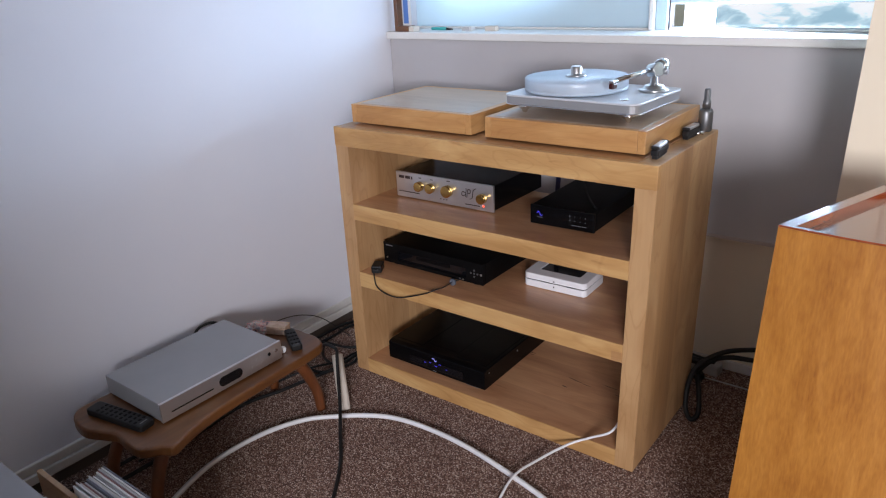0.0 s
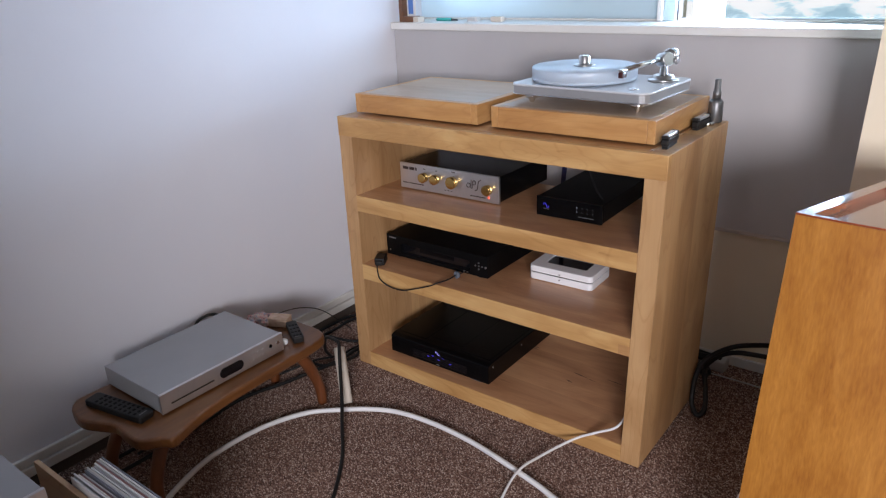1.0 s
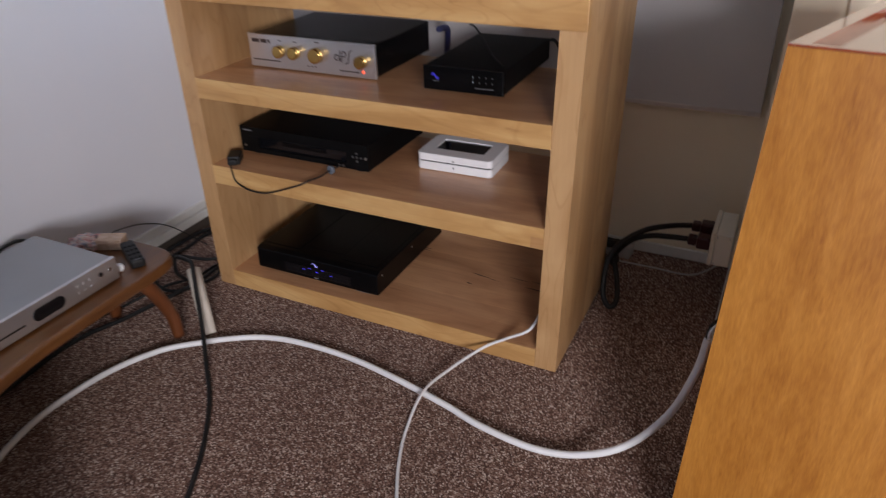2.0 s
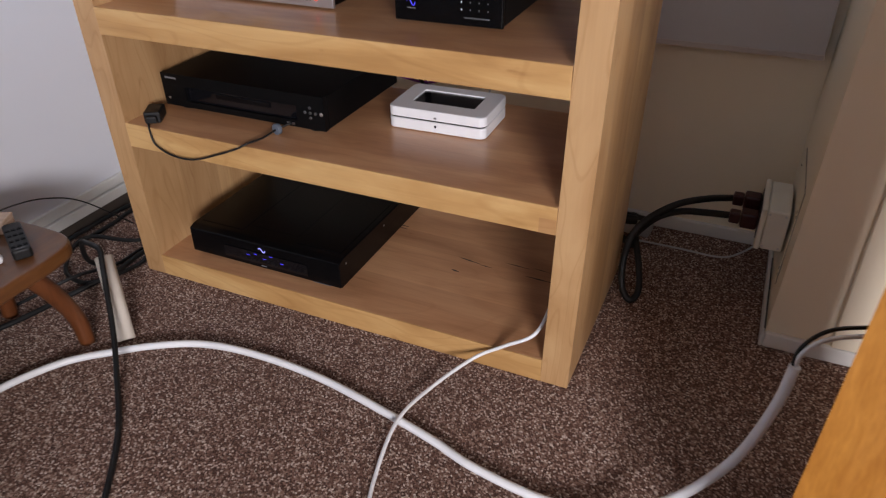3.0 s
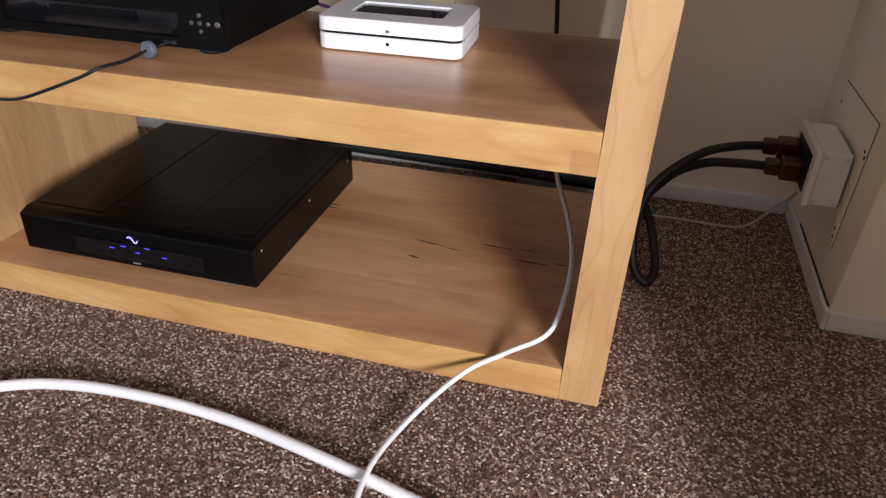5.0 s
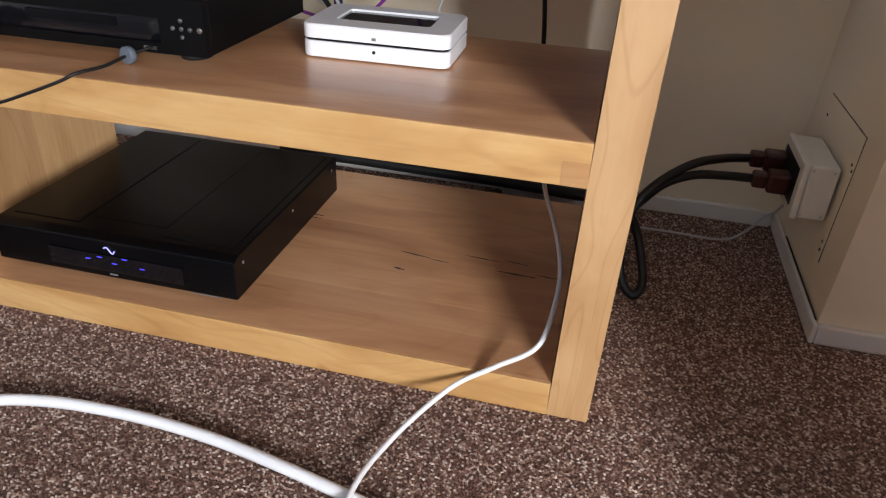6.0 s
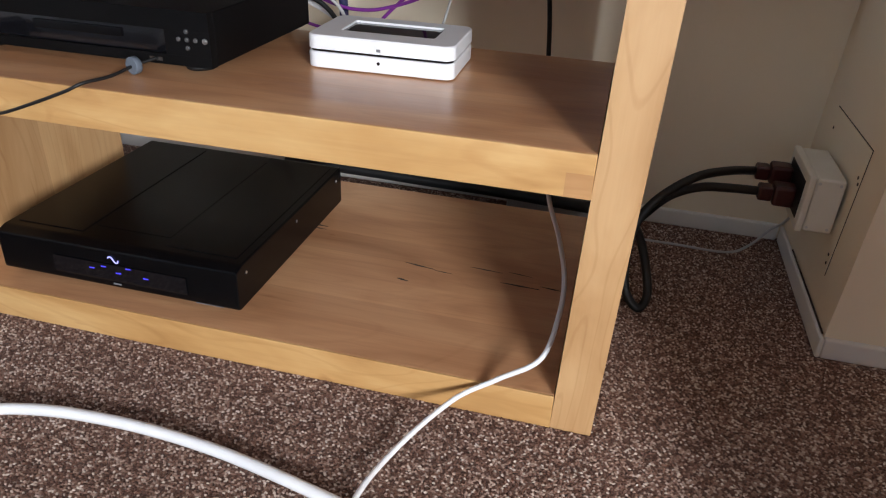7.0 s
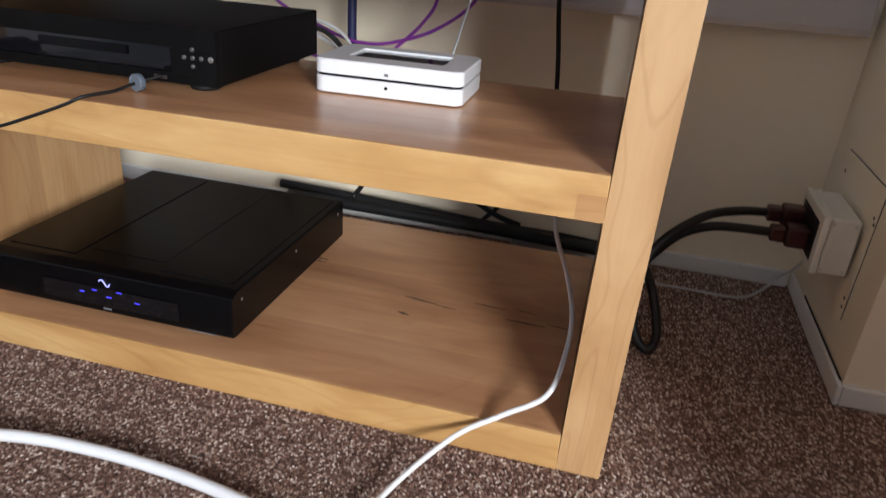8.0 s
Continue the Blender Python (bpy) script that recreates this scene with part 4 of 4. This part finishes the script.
cable("player_lead", [(-1.325, -0.40, 0.28), (-1.35, -0.40, 0.295), (-1.37, -0.43, 0.299), (-1.38, -0.47, 0.28), (-1.38, -0.50, 0.2), (-1.36, -0.56, 0.01)], 0.005, black_soft, "black lead bending out behind the silver player")

# ---------------------------------------------------------------- behind the rack
cable("hanging_cable", [(-0.55, 0.48, 0.72), (-0.56, 0.56, 0.70), (-0.585, 0.60, 0.6), (-0.59, 0.60, 0.45), (-0.585, 0.61, 0.25), (-0.58, 0.63, 0.12)], 0.009, blue_cable, "thick navy braided cable behind the rack")
cable("aerial_lead", [(-0.46, 0.50, 0.735), (-0.42, 0.44, 0.745), (-0.36, 0.36, 0.735), (-0.30, 0.27, 0.7225), (-0.25, 0.20, 0.7225), (-0.232, 0.18, 0.7225)], 0.0026, black_soft, "thin black lead lying across the phono stage")
cable("hanging_cable", [(-0.235, 0.46, 0.70), (-0.215, 0.51, 0.71), (-0.205, 0.56, 0.66), (-0.200, 0.59, 0.58), (-0.193, 0.60, 0.50), (-0.181, 0.60, 0.39), (-0.172, 0.61, 0.2)], 0.0045, black_soft, "black cable hanging behind the rack")
pur = "purple signal cable looping behind the streamer"
cable("signal_cable", [(-0.76, 0.50, 0.56), (-0.715, 0.53, 0.490), (-0.652, 0.54, 0.457), (-0.58, 0.54, 0.431), (-0.53, 0.54, 0.426), (-0.48, 0.54, 0.434), (-0.405, 0.54, 0.463), (-0.337, 0.54, 0.517), (-0.30, 0.53, 0.60)], 0.0032, purple_cable, pur, group="purple cables")
cable("signal_cable", [(-0.74, 0.49, 0.45), (-0.65, 0.54, 0.395), (-0.57, 0.545, 0.382), (-0.51, 0.545, 0.398), (-0.47, 0.548, 0.433), (-0.433, 0.548, 0.470), (-0.405, 0.545, 0.518), (-0.395, 0.53, 0.62)], 0.0032, purple_cable, pur, group="purple cables")
cable("white_lead", [(-0.70, 0.46, 0.47), (-0.66, 0.51, 0.452), (-0.62, 0.54, 0.425), (-0.565, 0.56, 0.385), (-0.53, 0.57, 0.33)], 0.0045, white_cable, "pale lead behind the disc player")
cable("white_lead", [(-0.65, 0.445, 0.475), (-0.60, 0.49, 0.462), (-0.565, 0.52, 0.43), (-0.555, 0.56, 0.36)], 0.0032, grey_cable, "pale grey lead behind the disc player")
cable("white_lead", [(-0.318, 0.49, 0.58), (-0.333, 0.48, 0.516), (-0.352, 0.475, 0.440), (-0.364, 0.47, 0.400), (-0.37, 0.48, 0.36)], 0.0022, grey_cable, "thin grey lead behind the streamer")
cable("black_lead", [(-0.62, 0.44, 0.455), (-0.60, 0.475, 0.452), (-0.575, 0.50, 0.425), (-0.555, 0.53, 0.37)], 0.0045, black_soft, "black lead dropping behind the disc player")
bun = "thick black cable running behind the bottom shelf"
cable("rear_cable", [(-0.75, 0.63, 0.06), (-0.58, 0.635, 0.058), (-0.42, 0.635, 0.056), (-0.25, 0.64, 0.052), (-0.06, 0.64, 0.045), (0.0, 0.65, 0.04)], 0.013, black_soft, bun, group="rear cables")
cable("rear_cable", [(-0.78, 0.655, 0.075), (-0.58, 0.66, 0.066), (-0.40, 0.66, 0.058), (-0.28, 0.66, 0.052), (-0.12, 0.665, 0.048), (0.02, 0.66, 0.04)], 0.010, black_soft, bun, group="rear cables")
cable("rear_cable", [(-0.62, 0.655, 0.27), (-0.50, 0.66, 0.20), (-0.40, 0.668, 0.14), (-0.29, 0.675, 0.075), (-0.23, 0.69, 0.05)], 0.006, black_soft, bun, group="rear cables")
cable("rear_cable", [(-0.13, 0.675, 0.26), (-0.19, 0.68, 0.19), (-0.245, 0.682, 0.128), (-0.29, 0.688, 0.075), (-0.33, 0.692, 0.03)], 0.005, black_soft, bun, group="rear cables")
cable("rear_cable", [(-0.545, 0.50, 0.13), (-0.53, 0.56, 0.16), (-0.50, 0.62, 0.20), (-0.46, 0.65, 0.26)], 0.005, black_soft, bun, group="rear cables")
cable("rear_cable", [(-0.72, 0.50, 0.16), (-0.72, 0.56, 0.20), (-0.72, 0.60, 0.26)], 0.005, black_soft, bun, group="rear cables")
tk = thing("surge_strip", (-0.10, 0.674, 0), "grey plastic power strip behind the rack", "power strip", rz=-6)
part("strip_body", box(-0.14, 0.14, -0.025, 0.025, 0, 0.042, 0.006), grey_cable, tk)
for i in range(4):
    part("outlet", lathe([(0.018, 0), (0.018, 0.0022)], 18, Matrix.Translation((-0.1 + i * 0.062, 0, 0.0421))), black_soft, tk)

# ---------------------------------------------------------------- wall socket in the recess
def plumb(bm):
    """Follows the pillar's side, which leans a little."""
    for v in bm.verts:
        v.co.x += 0.026 * v.co.z
    return bm


pl = structure("wall_plate", plumb(box(XN - 0.0025, XN - 0.0005, 0.398, 0.630, 0.097, 0.320, 0.0006)), wall_beige, "painted-over cover plate on the wall", "cover plate")
part("plate_joint", plumb(box(XN - 0.0012, XN - 0.0003, 0.3968, 0.6312, 0.0960, 0.3212)), crack_dark, pl, "dark uneven joint round the plate")
for y, z in ((0.41, 0.27), (0.615, 0.285), (0.41, 0.13), (0.408, 0.115), (0.402, 0.262)):
    part("screw", lathe([(0.003, 0), (0.003, 0.0008)], 10, Matrix.Translation((XN - 0.0025 + 0.026 * z, y, z)) @ Matrix.Rotation(radians(-90), 4, "Y")), crack_dark, pl)
structure("trim_skirting_gap", box(XN - 0.0030, XN - 0.0006, YN + 0.004, 0.60, 0.0362, 0.0385), crack_dark, "dark open joint above the skirting", "trim")
so = thing("wall_socket", (XN - 0.003, 0.494, 0.210), "cream surface-mounted double wall socket", "socket")
part("back_box", box(-0.045, 0, -0.072, 0.078, -0.050, 0.046, 0.004), socket_white, so)
part("front_plate", box(-0.057, -0.0455, -0.074, 0.080, -0.052, 0.048, 0.003), socket_white, so)
part("socket_face", box(-0.0585, -0.0572, -0.055, 0.06, -0.035, 0.032), black_soft, so, "dark socket face")
for y, z in ((-0.073, -0.042), (-0.073, 0.037)):
    for x in (-0.04, -0.008):
        part("screw", lathe([(0.0025, 0), (0.0025, 0.0008)], 10, along_y(x, y + 0.0012, z)), steel, so)
for py, pz in ((0.535, 0.214), (0.475, 0.200)):
    p = thing("mains_plug", (XN - 0.062, py, pz), "dark red mains plug in the wall socket", "plug", "mains plugs")
    part("plug_body", box(-0.036, 0, -0.018, 0.018, -0.018, 0.018, 0.005), red_plug, p)
    part("plug_neck", box(-0.060, -0.0365, -0.013, 0.013, -0.013, 0.013, 0.004), red_plug, p)
mc = "thick black mains cable looping down beside the rack"
cable("mains_cable", [(0.222, 0.535, 0.214), (0.17, 0.49, 0.224), (0.11, 0.43, 0.228), (0.055, 0.40, 0.194), (0.026, 0.385, 0.150), (0.018, 0.37, 0.09), (0.026, 0.345, 0.035), (0.050, 0.33, 0.012), (0.064, 0.352, 0.028), (0.052, 0.385, 0.075), (0.034, 0.42, 0.11), (0.022, 0.48, 0.10), (0.015, 0.53, 0.05), (-0.05, 0.585, 0.02)], 0.0078, black_soft, mc, group="mains cables")
cable("mains_cable", [(0.222, 0.475, 0.200), (0.17, 0.455, 0.206), (0.12, 0.44, 0.206), (0.075, 0.43, 0.188), (0.042, 0.43, 0.150), (0.024, 0.45, 0.11), (0.014, 0.51, 0.05), (-0.05, 0.60, 0.02)], 0.0078, black_soft, mc, group="mains cables")
cable("wall_wire", [(0.335, 0.57, 0.17), (0.331, 0.60, 0.13), (0.325, 0.66, 0.065), (0.312, 0.692, 0.03), (0.275, 0.66, 0.005), (0.225, 0.612, 0.004), (0.125, 0.612, 0.004), (0.05, 0.612, 0.004), (-0.03, 0.60, 0.010)], 0.0026, grey_cable, "thin grey wire from the socket to the carpet")

# ---------------------------------------------------------------- the loudspeaker beside the path
def ring_at(z, s):
    """Plan of the cabinet at a height: bowed front, sides closing towards the back."""
    pts = []
    for i in range(13):
        a = i / 12
        x = 0.375 - 0.036 * s + (0.37 + 0.066 * s) * a
        pts.append((x, -0.385 - 0.03 * s - 0.016 * math.sin(math.pi * a), z))
    pts += [(0.65, -0.03, z), (0.50, -0.03, z)]
    return pts


SPT = 0.95
sp = thing("loudspeaker", (0.545, -0.2, 0), "tall cherry-veneered loudspeaker cabinet with bowed front", "loudspeaker")
off = Vector((0.545, -0.2, 0))
levels = [[Vector(q) - off for q in ring_at(z, 1 - z / SPT)] for z in (0.0, 0.3, 0.6, SPT)]
count = len(levels[0])
cen = sum(levels[-1], Vector()) / count


def skin(first, last, thick=0.012):
    """A panel between two corners of the plan, with thickness inwards."""
    bm = bmesh.new()
    idx = [i % count for i in range(first, last + 1)]
    outer = [[bm.verts.new(lv[i]) for i in idx] for lv in levels]
    inner = [[bm.verts.new(lv[i] + (Vector((cen.x, cen.y, lv[i].z)) - lv[i]).normalized() * thick) for i in idx] for lv in levels]
    for g in (outer, inner):
        for a, b in zip(g, g[1:]):
            for i in range(len(idx) - 1):
                bm.faces.new((a[i], a[i + 1], b[i + 1], b[i]))
    for i in range(len(idx) - 1):
        bm.faces.new((outer[0][i], outer[0][i + 1], inner[0][i + 1], inner[0][i]))
        bm.faces.new((outer[-1][i], outer[-1][i + 1], inner[-1][i + 1], inner[-1][i]))
    for k in (0, -1):
        for a in range(len(levels) - 1):
            bm.faces.new((outer[a][k], outer[a + 1][k], inner[a + 1][k], inner[a][k]))
    bmesh.ops.recalc_face_normals(bm, faces=bm.faces[:])
    return bm


part("front_panel", skin(0, 12), cherry, sp, "bowed cherry-veneered front")
part("side_panel", skin(12, 13), cherry, sp)
part("back_panel", skin(13, 14), cherry, sp)
part("side_panel", skin(14, 15), cherry, sp)
rim, tray = bmesh.new(), bmesh.new()
shrink = lambda q, f, dz: cen + (q - cen) * f + Vector((0, 0, dz))
loops = [[rim.verts.new(shrink(q, f, dz)) for q in levels[-1]] for f, dz in ((1.0, 0.0005), (1.0, 0.004), (0.86, 0.004), (0.85, -0.010))]
for a, b in zip(loops, loops[1:]):
    for i in range(count):
        rim.faces.new((a[i], a[(i + 1) % count], b[(i + 1) % count], b[i]))
bmesh.ops.recalc_face_normals(rim, faces=rim.faces[:])
part("top_rim", rim, cherry_dark, sp, "glossy red-brown rim round the top")
lid = [tray.verts.new(shrink(q, 0.87, -0.009)) for q in levels[-1]]
tray.faces.new(lid)
under = [tray.verts.new(shrink(q, 0.87, -0.020)) for q in levels[-1]]
tray.faces.new(under[::-1])
for i in range(count):
    tray.faces.new((lid[i], lid[(i + 1) % count], under[(i + 1) % count], under[i]))
bmesh.ops.recalc_face_normals(tray, faces=tray.faces[:])
part("top_panel", tray, cherry_dark, sp, "sunken glossy red-brown top panel")

# ---------------------------------------------------------------- beside the stool: record box and an amplifier
rc = thing("record_box", (-0.80, -1.12, 0), "open plywood record box", "crate")
part("front_board", box(-0.26, 0.30, -0.022, -0.010, 0, 0.30, 0.001), pine, rc)
part("bottom_board", box(-0.26, 0.30, -0.010, 0.085, 0, 0.010), pine, rc)
part("back_board", box(-0.26, 0.30, 0.085, 0.095, 0, 0.12, 0.001), pine, rc)
cols = [(0.62, 0.62, 0.63), (0.5, 0.5, 0.52), (0.25, 0.12, 0.11), (0.66, 0.64, 0.6), (0.12, 0.13, 0.16), (0.4, 0.4, 0.42)]
sleeve_mats = [painted("record sleeve card", c, tuple(v * 0.9 for v in c), 0.5, 12) for c in cols]
for i in range(16):
    z0 = 0.010
    ob = part("record_sleeve", box(-0.157, 0.157, -0.0016, 0.0016, 0, 0.298 + 0.012 * random.random()), sleeve_mats[(0, 1, 0, 3, 2, 0, 4, 1, 3, 0, 5, 0, 2, 1, 0, 4)[i]], None)
    ob.matrix_world = pose(-0.755 + 0.015 * random.random(), -1.126 + i * 0.0052, z0, 0, 0, random.uniform(-0.2, 0.2))
    tagged(ob, "thin card record sleeve standing in the box", "record", "record sleeves")
am = thing("silver_amplifier", (-0.975, -1.40, 0.345), "silver amplifier with a plain flat lid", "amplifier")
part("case", box(-0.215, 0.215, -0.17, 0.17, 0.008, 0.082, 0.002), silver, am)
part("faceplate", box(0.2155, 0.225, -0.172, 0.172, 0.007, 0.084, 0.001), silver_face, am)
for fx in (-0.18, 0.18):
    for fy in (-0.14, 0.14):
        part("foot", lathe([(0.015, 0), (0.015, 0.0082)], 18, Matrix.Translation((fx, fy, 0))), black_soft, am)
sd = thing("low_stand", (-0.975, -1.40, 0), "low plywood stand under the amplifier", "stand")
part("stand_top", box(-0.24, 0.24, -0.18, 0.18, 0.325, 0.345, 0.002), pine, sd)
for sx in (-0.22, 0.22):
    part("stand_side", box(sx - 0.01, sx + 0.01, -0.18, 0.18, 0, 0.3245, 0.001), pine, sd)

# ---------------------------------------------------------------- on the window sill
ph = thing("photo_stand", (-1.345, 0.70, SILL), "brown wooden stand holding a blue and white card", "stand")
part("upright", box(-0.045, -0.028, -0.02, 0.02, 0, 0.24, 0.002), oak, ph)
part("base", box(-0.0275, 0.028, -0.025, 0.025, 0, 0.022, 0.002), oak, ph)
part("card", box(-0.02, 0.025, 0.004, 0.006, 0.0225, 0.2), paper, ph)
part("card_picture", box(-0.012, 0.012, 0.002, 0.0035, 0.03, 0.16), painted("blue print", (0.08, 0.18, 0.5), (0.1, 0.22, 0.55), 0.5), ph, "blue shape on the card")
blk = thing("wooden_block", (-1.305, 0.70, SILL), "small pale wooden block", "block")
part("block", box(-0.012, 0.014, -0.02, 0.02, 0, 0.02, 0.002), tube_cream, blk)
pen = thing("teal_pen", (-1.205, 0.76, SILL), "teal and dark pen lying on the sill", "pen", rz=4)
part("barrel", sweep([(-0.05, 0, 0.006), (0.02, 0, 0.006)], 0.006, 10, smooth=False), painted("teal plastic", (0.05, 0.42, 0.42), (0.06, 0.48, 0.46), 0.4), pen)
part("tip", sweep([(0.0203, 0, 0.005), (0.05, 0, 0.0035)], (0.005, 0.0025), 10, smooth=False), black_soft, pen, "dark tapering tip")
s1 = thing("matchbox", (-1.075, 0.76, SILL), "small white and grey box on the sill", "box", rz=5)
part("sleeve", box(-0.022, 0.022, -0.015, 0.015, 0, 0.016, 0.001), paper, s1)
part("end_label", box(-0.019, 0.012, -0.0165, -0.0152, 0.001, 0.014), grey_cable, s1)
s2 = thing("eraser_block", (-0.965, 0.76, SILL), "small beige block on the sill", "block", rz=-4)
part("block", box(-0.025, 0.025, -0.012, 0.012, 0, 0.018, 0.002), tube_cream, s2)


# ---------------------------------------------------------------- carpet pile, loop by loop, where the carpet is walked past closely
rng = np.random.default_rng(5)
step_x, step_y = 0.0041, 0.0034
gx, gy = np.meshgrid(np.arange(-1.40, 0.78, step_x), np.arange(-0.92, 0.707, step_y))
gx[1::2] += step_x / 2
px = (gx + rng.uniform(-0.0011, 0.0011, gx.shape)).ravel()
py = (gy + rng.uniform(-0.0010, 0.0010, gy.shape)).ravel()
clear = ~((px > -W - 0.001) & (px < 0.004) & (py > 0.0) & (py < 0.575)) & ~((px > XN - 0.010) & (py > YN - 0.022))
px, py = px[clear], py[clear]
n, sides = len(px), 6
turn = np.radians(rng.uniform(-55, 55, n) - 14)
la, lb = rng.uniform(0.0023, 0.0032, n), rng.uniform(0.0015, 0.0020, n)
top = rng.uniform(0.0022, 0.0036, n)
co = np.zeros((n, sides + 1, 3))
for k in range(sides):
    u, v = la * math.cos(k * math.tau / sides), lb * math.sin(k * math.tau / sides)
    co[:, k, 0], co[:, k, 1], co[:, k, 2] = px + u * np.cos(turn) - v * np.sin(turn), py + u * np.sin(turn) + v * np.cos(turn), 0.0004
co[:, sides, 0], co[:, sides, 1], co[:, sides, 2] = px, py, top
first = np.arange(n)[:, None] * (sides + 1)
tri = np.stack([np.stack([first[:, 0] + k, first[:, 0] + (k + 1) % sides, first[:, 0] + sides], 1) for k in range(sides)], 1).reshape(-1, 3)
me = bpy.data.meshes.new("carpet_pile")
me.vertices.add(n * (sides + 1))
me.vertices.foreach_set("co", co.ravel())
me.loops.add(tri.size)
me.loops.foreach_set("vertex_index", tri.ravel().astype(np.int32))
me.polygons.add(len(tri))
me.polygons.foreach_set("loop_start", np.arange(0, tri.size, 3, dtype=np.int32))
me.polygons.foreach_set("use_smooth", np.ones(len(tri), dtype=bool))
me.update(calc_edges=True)
me.materials.append(pile)
tagged(new("carpet_pile", me), "brown and cream loop pile of the carpet", "carpet", kind="stuff")
